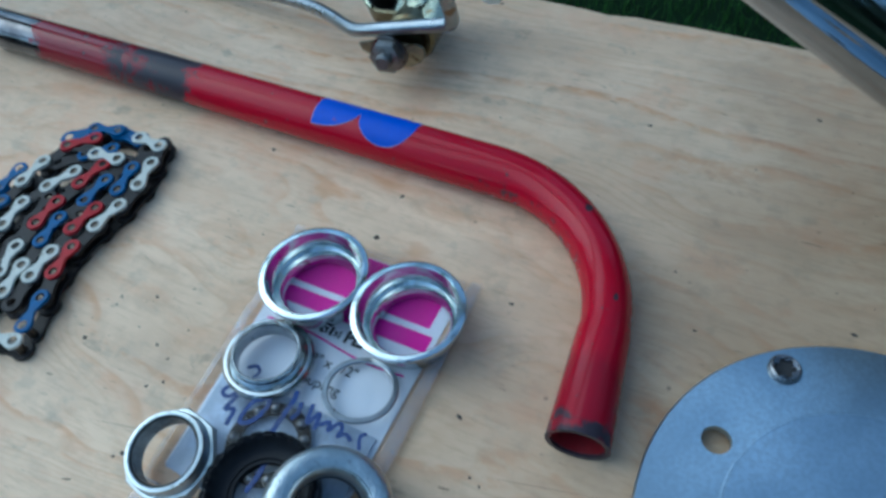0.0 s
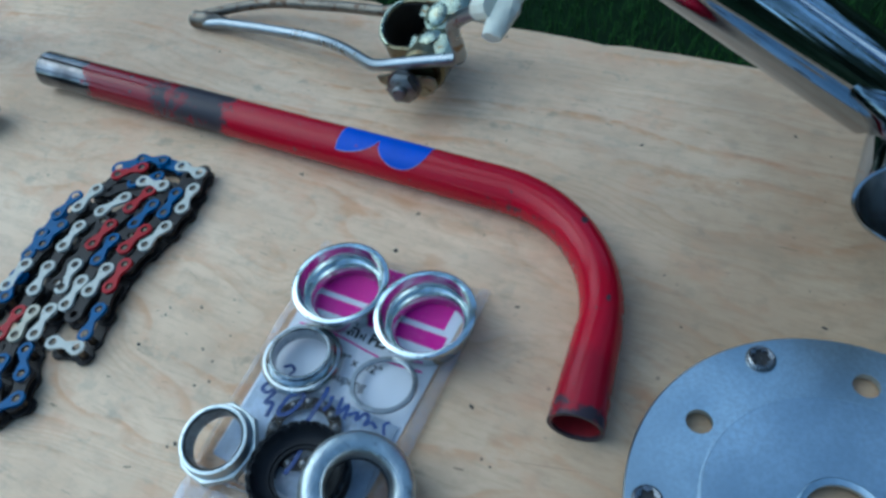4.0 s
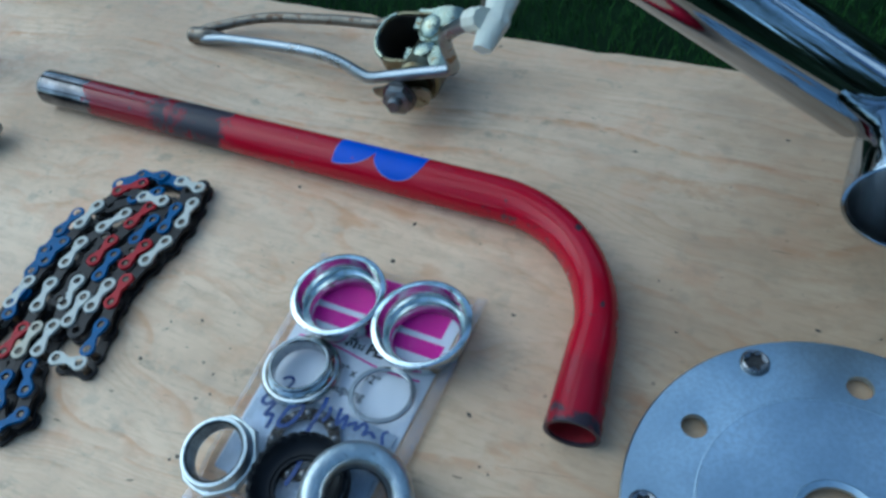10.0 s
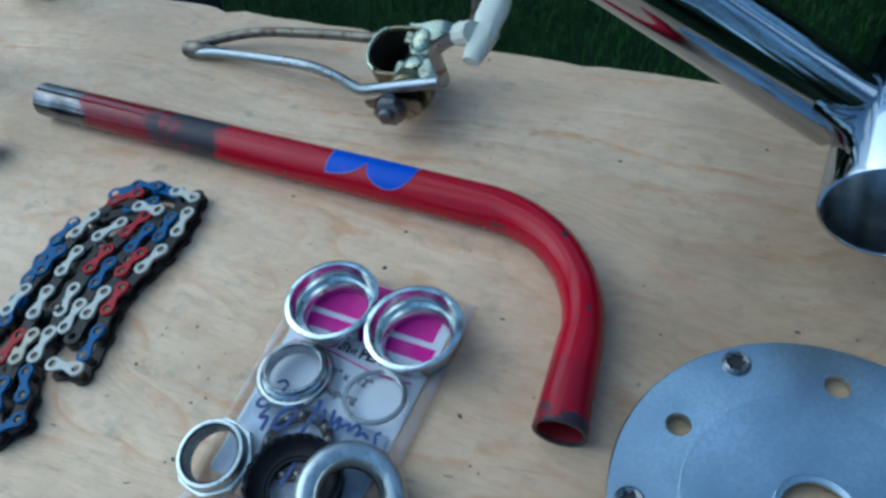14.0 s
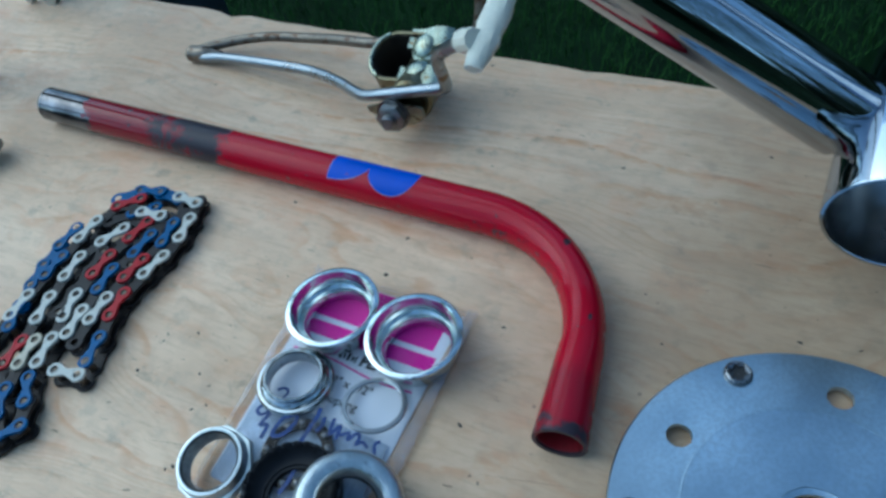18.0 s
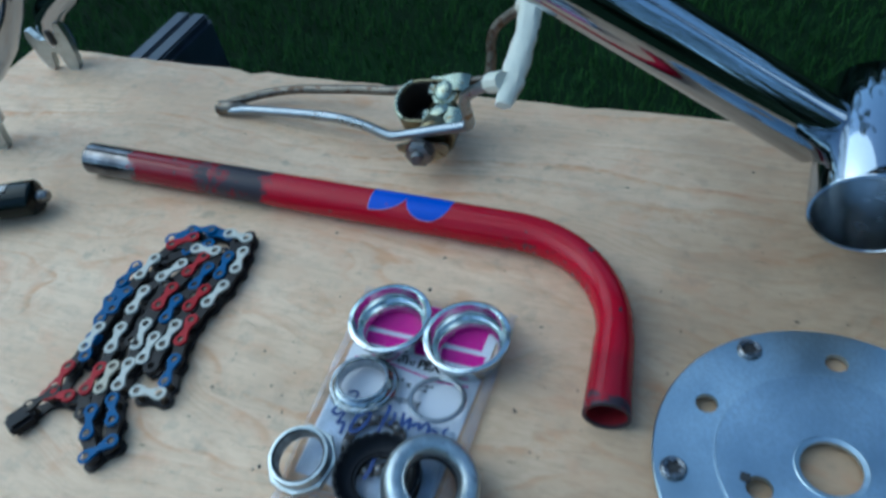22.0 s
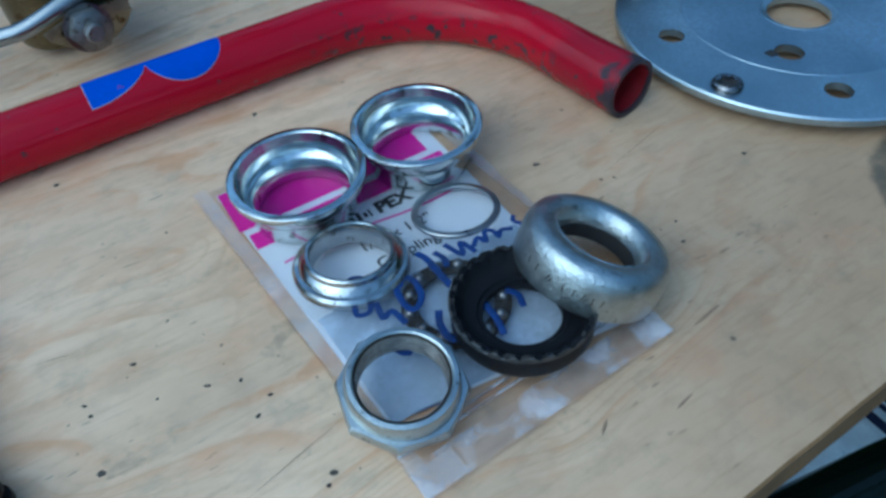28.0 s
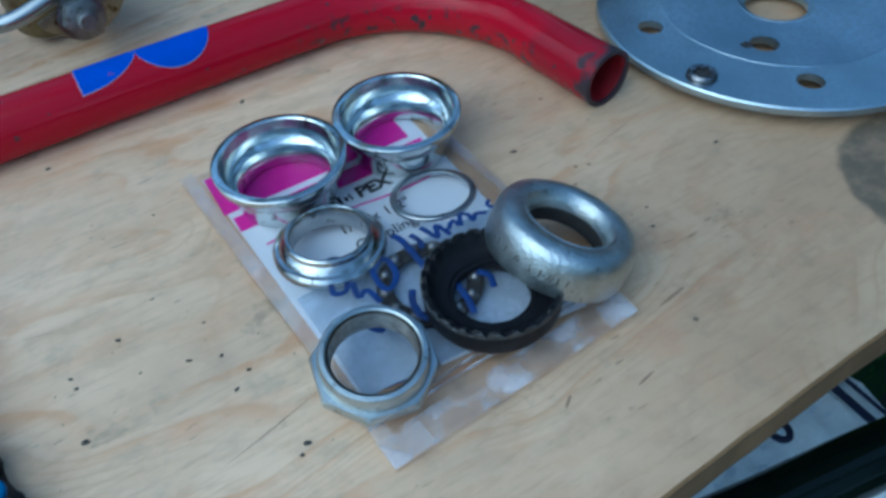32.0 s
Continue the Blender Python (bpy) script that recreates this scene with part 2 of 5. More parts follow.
def film(name, color, haze, rough=0.12, patchy=False):
    """Clear polythene: mostly see-through, a little milky or milky in patches, crinkled and shiny."""
    m, tree, bsdf = nodes(name)
    put, link = tree.nodes.new, tree.links.new
    clear, mix, shine, top = put("ShaderNodeBsdfTransparent"), put("ShaderNodeMixShader"), put("ShaderNodeBsdfGlossy"), put("ShaderNodeMixShader")
    clear.inputs["Color"].default_value = (0.97, 0.97, 0.98, 1)
    at = put("ShaderNodeTexCoord").outputs["Object"]
    n, crease = put("ShaderNodeTexNoise"), put("ShaderNodeTexNoise")
    n.inputs["Scale"].default_value, n.inputs["Detail"].default_value = 110.0 if patchy else 70.0, 4.0
    crease.inputs["Scale"].default_value, crease.inputs["Detail"].default_value = 210.0, 3.0
    link(at, n.inputs["Vector"])
    link(at, crease.inputs["Vector"])
    r = put("ShaderNodeMapRange")
    r.inputs["From Min"].default_value, r.inputs["From Max"].default_value = (0.46, 0.62) if patchy else (0.35, 0.7)
    r.inputs["To Min"].default_value, r.inputs["To Max"].default_value = haze * (0.15 if patchy else 0.5), haze * 1.6
    link(n.outputs["Fac"], r.inputs["Value"])
    b = put("ShaderNodeBump")
    b.inputs["Strength"].default_value, b.inputs["Distance"].default_value = 0.8, 0.0012
    link(crease.outputs["Fac"], b.inputs["Height"])
    bsdf.inputs["Base Color"].default_value = (*color, 1)
    bsdf.inputs["Roughness"].default_value = 0.5
    shine.inputs["Roughness"].default_value = rough
    link(b.outputs["Normal"], shine.inputs["Normal"])
    edge = put("ShaderNodeFresnel")
    edge.inputs["IOR"].default_value = 1.28
    link(b.outputs["Normal"], edge.inputs["Normal"])
    link(r.outputs["Result"], mix.inputs["Fac"])
    link(clear.outputs[0], mix.inputs[1])
    link(bsdf.outputs[0], mix.inputs[2])
    link(edge.outputs[0], top.inputs["Fac"])
    link(mix.outputs[0], top.inputs[1])
    link(shine.outputs[0], top.inputs[2])
    link(top.outputs[0], tree.nodes["Material Output"].inputs["Surface"])
    return m


def red_paint():
    """Old red enamel, chipped to dark steel at the clamped band, the plugged end and in small nicks."""
    m, tree, bsdf = nodes("red_enamel")
    put, link = tree.nodes.new, tree.links.new
    at = put("ShaderNodeTexCoord").outputs["Object"]

    def cloud(s, d=5.0):
        n = put("ShaderNodeTexNoise")
        n.inputs["Scale"].default_value, n.inputs["Detail"].default_value = s, d
        link(at, n.inputs["Vector"])
        return n.outputs["Fac"]

    def calc(op, a, b=None):
        n = put("ShaderNodeMath")
        n.operation = op
        for sock, v in zip(n.inputs, (a, b)):
            if isinstance(v, (int, float)):
                sock.default_value = v
            elif v is not None:
                link(v, sock)
        return n.outputs[0]

    def band(fac, lo, hi):
        r = put("ShaderNodeMapRange")
        r.inputs["From Min"].default_value, r.inputs["From Max"].default_value = lo, hi
        link(fac, r.inputs["Value"])
        return r.outputs["Result"]

    def mixed(fac, a, b):
        x = put("ShaderNodeMix")
        x.data_type = "RGBA"
        for sock, value in ((x.inputs["Factor"], fac), (x.inputs["A"], a), (x.inputs["B"], b)):
            if isinstance(value, tuple):
                sock.default_value = (*value, 1.0)
            else:
                link(value, sock)
        return x.outputs["Result"]

    split = put("ShaderNodeSeparateXYZ")
    link(at, split.inputs[0])
    x, y = split.outputs["X"], split.outputs["Y"]
    ragged = calc("MULTIPLY", calc("SUBTRACT", cloud(60.0), 0.5), 0.10)
    fleck = calc("MULTIPLY", calc("SUBTRACT", cloud(320.0), 0.5), 0.02)
    along = calc("ADD", calc("ADD", x, ragged), fleck)
    core = calc("MULTIPLY", band(x, -0.336, -0.284), calc("SUBTRACT", 1.0, band(x, -0.270, -0.256)))
    patchy = calc("ADD", calc("MULTIPLY", calc("SUBTRACT", cloud(48.0, 5.0), 0.5), 2.6), calc("MULTIPLY", calc("SUBTRACT", cloud(420.0, 7.0), 0.5), 1.3))
    clamped = calc("MULTIPLY", band(calc("ADD", core, patchy), 0.34, 0.60), band(core, 0.02, 0.16))
    scuffed = calc("MULTIPLY", calc("SUBTRACT", 1.0, band(along, -0.285, -0.262)), 0.62)
    bare_end = calc("SUBTRACT", 1.0, band(along, -0.372, -0.369))
    bare_tip = calc("SUBTRACT", 1.0, band(calc("ADD", y, calc("MULTIPLY", calc("SUBTRACT", cloud(110.0), 0.5), 0.026)), 0.0925, 0.0950))
    bare_tip = calc("MULTIPLY", bare_tip, band(cloud(75.0), 0.36, 0.44))
    nicks = band(cloud(210.0, 4.0), 0.70, 0.72)
    elbow = calc("MULTIPLY", band(cloud(240.0, 6.0), 0.575, 0.61), band(x, -0.125, -0.10))
    for cx, cy, wide, deep in ((-0.0585, 0.119, 0.0050, 0.0009), (-0.0670, 0.1720, 0.0016, 0.0024), (-0.0455, 0.1385, 0.0009, 0.0016)):
        off = calc("ADD", calc("POWER", calc("DIVIDE", calc("SUBTRACT", x, cx), wide), 2.0), calc("POWER", calc("DIVIDE", calc("SUBTRACT", y, cy), deep), 2.0))
        off = calc("ADD", off, calc("MULTIPLY", calc("SUBTRACT", cloud(900.0, 3.0), 0.5), 2.2))
        nicks = calc("MAXIMUM", nicks, calc("SUBTRACT", 1.0, band(off, 0.7, 1.1)))
    low = calc("SUBTRACT", 1.0, band(split.outputs["Z"], 0.012, 0.0165))
    worn = calc("MAXIMUM", calc("MAXIMUM", clamped, bare_tip), calc("MAXIMUM", nicks, calc("MULTIPLY", elbow, low)))
    paint = mixed(band(cloud(14.0), 0.3, 0.7), (0.37, 0.0015, 0.016), (0.43, 0.002, 0.021))
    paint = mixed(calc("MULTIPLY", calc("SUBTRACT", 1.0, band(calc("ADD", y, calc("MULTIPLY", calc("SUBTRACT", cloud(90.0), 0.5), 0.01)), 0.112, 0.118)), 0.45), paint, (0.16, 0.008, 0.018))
    paint = mixed(scuffed, paint, (0.10, 0.012, 0.02))
    col = mixed(calc("MULTIPLY", worn, 0.96), paint, (0.030, 0.031, 0.038))
    steel = mixed(band(cloud(90.0), 0.35, 0.65), (0.07, 0.07, 0.075), (0.19, 0.19, 0.20))
    col = mixed(bare_end, col, steel)
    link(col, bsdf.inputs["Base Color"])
    link(calc("MULTIPLY", bare_end, 0.9), bsdf.inputs["Metallic"])
    link(calc("ADD", calc("MULTIPLY", worn, 0.22), calc("MULTIPLY", cloud(40.0), 0.30)), bsdf.inputs["Roughness"])
    bsdf.inputs["Specular IOR Level"].default_value = 0.22
    b = put("ShaderNodeBump")
    b.inputs["Strength"].default_value, b.inputs["Distance"].default_value = 0.3, 0.0004
    link(calc("SUBTRACT", 1.0, worn), b.inputs["Height"])
    link(b.outputs["Normal"], bsdf.inputs["Normal"])
    return m


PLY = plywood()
PLY_EDGE = surface("plywood_edge", (0.27, 0.155, 0.072), 0.9, tone=0.3, scale=40, fine=900, bump=0.5, gloss=0.2)
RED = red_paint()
RED_INSIDE = surface("red_primer", (0.22, 0.006, 0.012), 0.5, scale=90, tone=0.3)
DECAL = surface("blue_decal", (0.003, 0.070, 0.52), 0.45, scale=60, tone=0.12, wear=(0.25, 0.03, 0.12), worn=-0.05, gloss=0.3)
DECAL_EDGE = surface("silver_decal_edge", (0.52, 0.50, 0.55), 0.4, tone=0.1)
CHROME = surface("chrome", (0.43, 0.46, 0.50), 0.07, 1.0, rough_var=0.03, tone=0.06, scale=30)
CUP_CHROME = surface("cup_chrome", (0.62, 0.66, 0.66), 0.16, 1.0, rough_var=0.08, tone=0.2, scale=120, wear=(0.30, 0.30, 0.29), worn=-0.03)
RACE_STEEL = surface("race_steel", (0.46, 0.475, 0.475), 0.19, 1.0, rough_var=0.08, tone=0.2, scale=160, wear=(0.20, 0.19, 0.18), worn=-0.01)
WASHER_STEEL = surface("washer_steel", (0.38, 0.39, 0.40), 0.3, 1.0, rough_var=0.08, tone=0.2, scale=160)
DOME_STEEL = surface("domed_zinc", (0.54, 0.58, 0.58), 0.37, 1.0, rough_var=0.12, tone=0.2, scale=190, fine=900, bump=0.6, wear=(0.36, 0.37, 0.37), worn=-0.03)
SATIN = surface("satin_zinc", (0.52, 0.56, 0.56), 0.36, 1.0, rough_var=0.1, tone=0.15, scale=150, fine=1100, bump=0.35, wear=(0.27, 0.27, 0.25), worn=-0.01)
ALU = surface("brushed_aluminium", (0.56, 0.655, 0.71), 0.36, 1.0, rough_var=0.2, tone=0.26, scale=24, fine=700, bump=0.08)
ALU_INNER = surface("turned_aluminium", (0.475, 0.575, 0.655), 0.40, 1.0, rough_var=0.2, tone=0.26, scale=24, fine=700, bump=0.08)
BOLT = surface("bolt_steel", (0.27, 0.26, 0.25), 0.35, 1.0, tone=0.3, scale=300, wear=(0.10, 0.08, 0.07), worn=0.03)
CAP_STEEL = surface("bolt_cap_steel", (0.27, 0.265, 0.27), 0.27, 1.0, tone=0.25, scale=300, wear=(0.10, 0.09, 0.08), worn=-0.01)
NUT_STEEL = surface("nut_steel", (0.30, 0.295, 0.28), 0.52, 1.0, tone=0.3, scale=260, wear=(0.16, 0.13, 0.10), worn=0.0)
# near-black colour that paints the shade of sockets, holes and slots
RECESS_SHADE = surface("recess_shade", (0.03, 0.027, 0.025), 0.6)
BLACK = surface("black_plastic", (0.009, 0.009, 0.011), 0.45, tone=0.2, scale=150, bump=0.2, gloss=0.18)
GLOSS_BLACK = surface("black_enamel", (0.004, 0.008, 0.006), 0.12, tone=0.2, rough_var=0.06, gloss=0.22)
WORN_BLACK = surface("worn_black", (0.055, 0.055, 0.055), 0.38, 0.3, tone=0.4, scale=260)
BRASSY = surface("yellow_zinc", (0.20, 0.175, 0.105), 0.36, 1.0, tone=0.25, scale=110, rough_var=0.15, wear=(0.13, 0.085, 0.04), worn=0.03, bump=0.2)
CHEEK_ZINC = surface("olive_zinc", (0.36, 0.34, 0.25), 0.50, 1.0, tone=0.3, scale=130, rough_var=0.15, wear=(0.13, 0.085, 0.04), worn=0.02, bump=0.2)
RUST_AND_SHADE = surface("rust_and_shade", (0.035, 0.026, 0.018), 0.7, 0.3, tone=0.3, scale=200)
PALE_ZINC = surface("pale_zinc", (0.33, 0.36, 0.28), 0.27, 1.0, tone=0.3, scale=140, wear=(0.22, 0.16, 0.08), worn=0.0)
ROD = surface("chromed_rod", (0.31, 0.335, 0.355), 0.30, 1.0, tone=0.12, scale=70, wear=(0.20, 0.15, 0.10), worn=-0.02)
RUSTY_ROD = surface("rusty_rod", (0.22, 0.185, 0.145), 0.38, 0.8, tone=0.3, scale=110, wear=(0.12, 0.078, 0.05), worn=0.07, bump=0.25)
WHITE_RUBBER = surface("aged_white_plastic", (0.82, 0.78, 0.63), 0.5, tone=0.08, scale=60, wear=(0.60, 0.54, 0.42), worn=-0.06, bump=0.5)
GRASS = surface("lawn_soil", (0.006, 0.018, 0.005), 0.9, tone=0.4, scale=7, fine=60, gloss=0.1)
BLADES = surface("grass_blades", (0.032, 0.082, 0.018), 0.95, tone=0.20, scale=5, fine=40, wear=(0.022, 0.060, 0.014), worn=0.0, gloss=0.06)
HEDGE = surface("hedge_leaves", (0.024, 0.046, 0.020), 0.8, tone=0.5, scale=1.5, fine=14)
DARKWOOD = surface("dark_trestle", (0.045, 0.055, 0.072), 0.36, tone=0.3, scale=40, fine=300, bump=0.4)
CLOTH = surface("pale_cloth", (0.66, 0.73, 0.75), 0.9, tone=0.2, scale=60, fine=900, bump=0.3, wear=(0.48, 0.57, 0.63), worn=0.0)
NAVY = surface("navy_cloth", (0.012, 0.018, 0.05), 0.9, tone=0.2)
FAINT = surface("faint_print", (0.10, 0.14, 0.26), 0.6)
INSERT = surface("grey_blue_paper", (0.46, 0.53, 0.63), 0.5, tone=0.3, scale=70)
PAPER = surface("white_card", (0.80, 0.81, 0.84), 0.6, tone=0.04, scale=60)
MAGENTA = surface("magenta_print", (0.72, 0.002, 0.33), 0.5, tone=0.10, scale=80, gloss=0.15)
INK = surface("black_print", (0.012, 0.012, 0.014), 0.5)
MARKER = surface("blue_marker", (0.008, 0.036, 0.17), 0.5, tone=0.3, scale=400)
POLY = film("clear_polythene", (0.80, 0.80, 0.84), 0.010)
SEAM = film("hazy_seam", (0.84, 0.83, 0.87), 0.20, 0.2)
SEAL = film("milky_seal", (0.86, 0.84, 0.88), 0.34, 0.22, patchy=True)
RUST_THREAD = surface("rusty_thread", (0.40, 0.39, 0.37), 0.42, 1.0, tone=0.4, scale=400)
DIRT = surface("dark_dirt", (0.075, 0.062, 0.050), 0.9, tone=0.3)
SCRATCH = surface("brown_scratch", (0.29, 0.19, 0.115), 0.8)
PLATE = {
    "w": surface("white_plate", (0.60, 0.575, 0.49), 0.45, tone=0.08, scale=200, wear=(0.30, 0.25, 0.18), worn=-0.02, gloss=0.2),
    "r": surface("red_plate", (0.37, 0.006, 0.014), 0.45, tone=0.12, scale=200, gloss=0.2),
    "b": surface("blue_plate", (0.004, 0.085, 0.225), 0.45, tone=0.15, scale=200, gloss=0.2),
    "k": surface("brown_plate", (0.024, 0.019, 0.017), 0.5, 0.3, tone=0.3, scale=200, gloss=0.3),
    "c": surface("cream_plate", (0.52, 0.45, 0.32), 0.45, tone=0.15, scale=200),
}
BORE = surface("bore_steel", (0.36, 0.365, 0.36), 0.24, 1.0, tone=0.35, scale=70, fine=700, bump=0.3)
PIN = surface("pin_steel", (0.16, 0.13, 0.10), 0.4, 0.9, tone=0.4, scale=300)


# ---- building helpers ----
def mesh_object(name, bm, material, smooth=True):
    me = bpy.data.meshes.new(name)
    bm.normal_update()
    bm.to_mesh(me)
    bm.free()
    if smooth:
        for p in me.polygons:
            p.use_smooth = True
        me.set_sharp_from_angle(angle=radians(35))
    for m in material if isinstance(material, (list, tuple)) else [material]:
        me.materials.append(m)
    return new(name, me)


def part(name, bm, material, parent, label="", smooth=True):
    ob = mesh_object(name, bm, material, smooth)
    ob.parent = parent
    return tagged(ob, label) if label else ob


def thing(name, place, label, category, group="", kind="", turn=0.0):
    e = new(name)
    e.empty_display_size = 0.01
    e.matrix_basis = pose(*place, 0, 0, turn)
    return tagged(e, label, category, group, kind)


def lathe(profile, steps=64, closed=True, m=None):
    """A ring swept round z from (radius, height) pairs; closed joins the last pair to the first."""
    bm = bmesh.new()
    rings = [[bm.verts.new((r * math.cos(a), r * math.sin(a), z)) for a in (2 * math.pi * i / steps for i in range(steps))] for r, z in profile]
    n = len(rings)
    for k in range(n if closed else n - 1):
        a, b = rings[k], rings[(k + 1) % n]
        for i in range(steps):
            j = (i + 1) % steps
            bm.faces.new((a[i], a[j], b[j], b[i]))
    bmesh.ops.recalc_face_normals(bm, faces=bm.faces)
    if m:
        bm.transform(m)
    return bm


def sweep(points, radius, sides=24, wall=0.0, flat=1.0, tall=None):
    """A round bar or, with a wall, an open tube along a line of points. radius: one, or one for each point."""
    pts = [Vector(p) for p in points]
    bm = bmesh.new()
    rad = list(radius) if isinstance(radius, (list, tuple)) else [radius] * len(pts)
    up = Vector((0, 0, 1))
    if abs((pts[1] - pts[0]).normalized().dot(up)) > 0.95:
        up = Vector((0, 1, 0))
    rows = {0: [], 1: []}
    for k, p in enumerate(pts):
        d = (pts[min(k + 1, len(pts) - 1)] - pts[max(k - 1, 0)]).normalized()
        side = d.cross(up).normalized()
        up = side.cross(d).normalized()
        for s in (0, 1) if wall else (0,):
            r = rad[k] - s * wall
            rows[s].append([bm.verts.new(p + side * math.cos(a) * r + up * math.sin(a) * (tall - s * wall if tall else r * flat)) for a in (2 * math.pi * i / sides for i in range(sides))])
    for s in (0, 1) if wall else (0,):
        for a, b in zip(rows[s], rows[s][1:]):
            for i in range(sides):
                j = (i + 1) % sides
                bm.faces.new((a[i], a[j], b[j], b[i]))
    for k in (0, -1):
        if wall:
            a, b = rows[0][k], rows[1][k]
            for i in range(sides):
                j = (i + 1) % sides
                bm.faces.new((a[i], a[j], b[j], b[i]))
        else:
            bm.faces.new(rows[0][k])
    bmesh.ops.recalc_face_normals(bm, faces=bm.faces)
    return bm


def box(x0, x1, y0, y1, z0, z1, bevel=0.0):
    bm = bmesh.new()
    bmesh.ops.create_cube(bm, size=1.0, matrix=Matrix.LocRotScale(((x0 + x1) / 2, (y0 + y1) / 2, (z0 + z1) / 2), None, (x1 - x0, y1 - y0, z1 - z0)))
    if bevel:
        bmesh.ops.bevel(bm, geom=bm.edges[:], offset=bevel, segments=2, affect="EDGES")
    return bm


def bend(a, corner, b, radius, steps=14):
    """The line from a to b round a corner, rounded to a radius."""
    a, c, b = Vector(a), Vector(corner), Vector(b)
    u, v = (a - c).normalized(), (b - c).normalized()
    half = u.angle(v) / 2
    cut = radius / math.tan(half)
    mid = c + (u + v).normalized() * (radius / math.sin(half))
    p, q = c + u * cut - mid, c + v * cut - mid
    arc = [mid + (p.lerp(q, i / steps)).normalized() * radius for i in range(steps + 1)]
    return [a] + arc + [b]




def smooth_line(points, steps=6):
    """A rounded line through points (Catmull-Rom)."""
    p = [Vector(q) for q in points]
    p = [2 * p[0] - p[1]] + p + [2 * p[-1] - p[-2]]
    out = []
    for a, b, c, d in zip(p, p[1:], p[2:], p[3:]):
        for k in range(steps):
            t = k / steps
            out.append(0.5 * (2 * b + (c - a) * t + (2 * a - 5 * b + 4 * c - d) * t * t + (3 * b - a - 3 * c + d) * t ** 3))
    return out + [p[-2]]

# ---- setting ----
GROUND = -0.62
bm = bmesh.new()
bmesh.ops.create_grid(bm, x_segments=60, y_segments=60, size=60)
for v in bm.verts:
    v.co.z = GROUND + 0.02 * noise.noise(v.co * 0.7) if v.co.length > 3 else GROUND
tagged(mesh_object("ground", bm, GRASS), "dark green lawn under and behind the board", "lawn", kind="structure")


def blade_field():
    """Many bent grass blades, each a tapered strip of two quads."""
    rng = np.random.default_rng(5)
    n = 110000
    x, y = rng.uniform(-2.2, 1.7, n), rng.uniform(-0.7, 2.6, n)
    tall, wide = rng.uniform(0.015, 0.045, n), rng.uniform(0.0012, 0.0026, n)
    turn, lean = rng.uniform(0, 2 * np.pi, n), rng.uniform(0.1, 0.9, n)
    dx, dy = np.cos(turn), np.sin(turn)
    rows = []
    for part_up, part_lean, part_wide in ((0, 0, 1.0), (0.6, 0.35, 0.8), (1.0, 1.0, 0.12)):
        cx, cy, cz = x + dx * tall * lean * part_lean, y + dy * tall * lean * part_lean, GROUND + tall * part_up * (1 - 0.25 * lean * part_lean)
        for s in (-1, 1):
            rows.append(np.stack([cx - s * dy * wide * part_wide / 2, cy + s * dx * wide * part_wide / 2, cz], -1))
    verts = np.stack(rows, 1).reshape(-1, 3)
    base = (np.arange(n) * 6)[:, None]
    faces = np.concatenate([base + [0, 1, 3, 2], base + [2, 3, 5, 4]])
    me = bpy.data.meshes.new("grass")
    me.from_pydata(verts.tolist(), [], faces.tolist())
    me.materials.append(BLADES)
    return new("grass", me)


tagged(blade_field(), "dense dark green mown grass blades", "grass", kind="stuff")


def hedge_ring():
    """A tall uneven hedge round the lawn that closes the place."""
    bm = bmesh.new()
    rng = random.Random(11)
    steps, rows = 160, []
    for k in range(steps):
        a = 2 * math.pi * k / steps
        ring = []
        for j in range(9):
            p = Vector((math.cos(a), math.sin(a), j / 8 * 1.6))
            far = 7.0 + 1.5 * noise.noise(p * 2.3) + 0.5 * noise.noise(p * 9) + rng.uniform(-0.15, 0.15)
            tall = 2.6 + 0.7 * math.cos(a) + 0.9 * math.sin(a) + 1.2 * noise.noise(Vector((math.cos(a) * 2.1, math.sin(a) * 2.1, 4))) + 1.3 * noise.noise(Vector((math.cos(a) * 9, math.sin(a) * 9, 1)))
            ring.append(bm.verts.new((far * math.cos(a), far * math.sin(a), GROUND - 0.1 + tall * j / 8)))
        rows.append(ring)
    for k in range(steps):
        for j in range(8):
            bm.faces.new((rows[k][j], rows[(k + 1) % steps][j], rows[(k + 1) % steps][j + 1], rows[k][j + 1]))
    return mesh_object("backdrop", bm, HEDGE)


def canopy():
    """Loose clumps of leaves above the hedge, with gaps of sky between them."""
    rng = np.random.default_rng(9)
    verts, faces = [], []
    for k in range(70000):
        a, up = rng.uniform(0, 2 * np.pi), radians(rng.uniform(14, 66))
        d = Vector((math.cos(a) * math.cos(up), math.sin(a) * math.cos(up), math.sin(up)))
        gap = 0.5 + 0.55 * noise.noise(d * 2.6) + 0.35 * noise.noise(d * 8.5)
        if gap < 0.36 + 0.62 * (math.degrees(up) - 14) / 52 + (0.5 if d.x < -0.45 and up > radians(24) else -0.24 if d.x > 0.4 and up < radians(54) else 0.0):
            continue
        c, size = d * rng.uniform(6.4, 8.2), rng.uniform(0.04, 0.12)
        u = Vector(rng.normal(size=3)).normalized()
        v = u.orthogonal().normalized()
        w = u.cross(v)
        n = len(verts)
        verts += [c - u * size, c + v * size * 0.5, c + u * size + w * size * 0.3, c - v * size * 0.5]
        faces.append((n, n + 1, n + 2, n + 3))
    me = bpy.data.meshes.new("foliage")
    me.from_pydata([tuple(p) for p in verts], [], faces)
    me.materials.append(HEDGE)
    return new("foliage", me)


tagged(canopy(), "dark leaves of trees round the lawn", "foliage", kind="stuff")
tagged(hedge_ring(), "tall dark green hedge and trees round the lawn", "hedge", kind="structure")

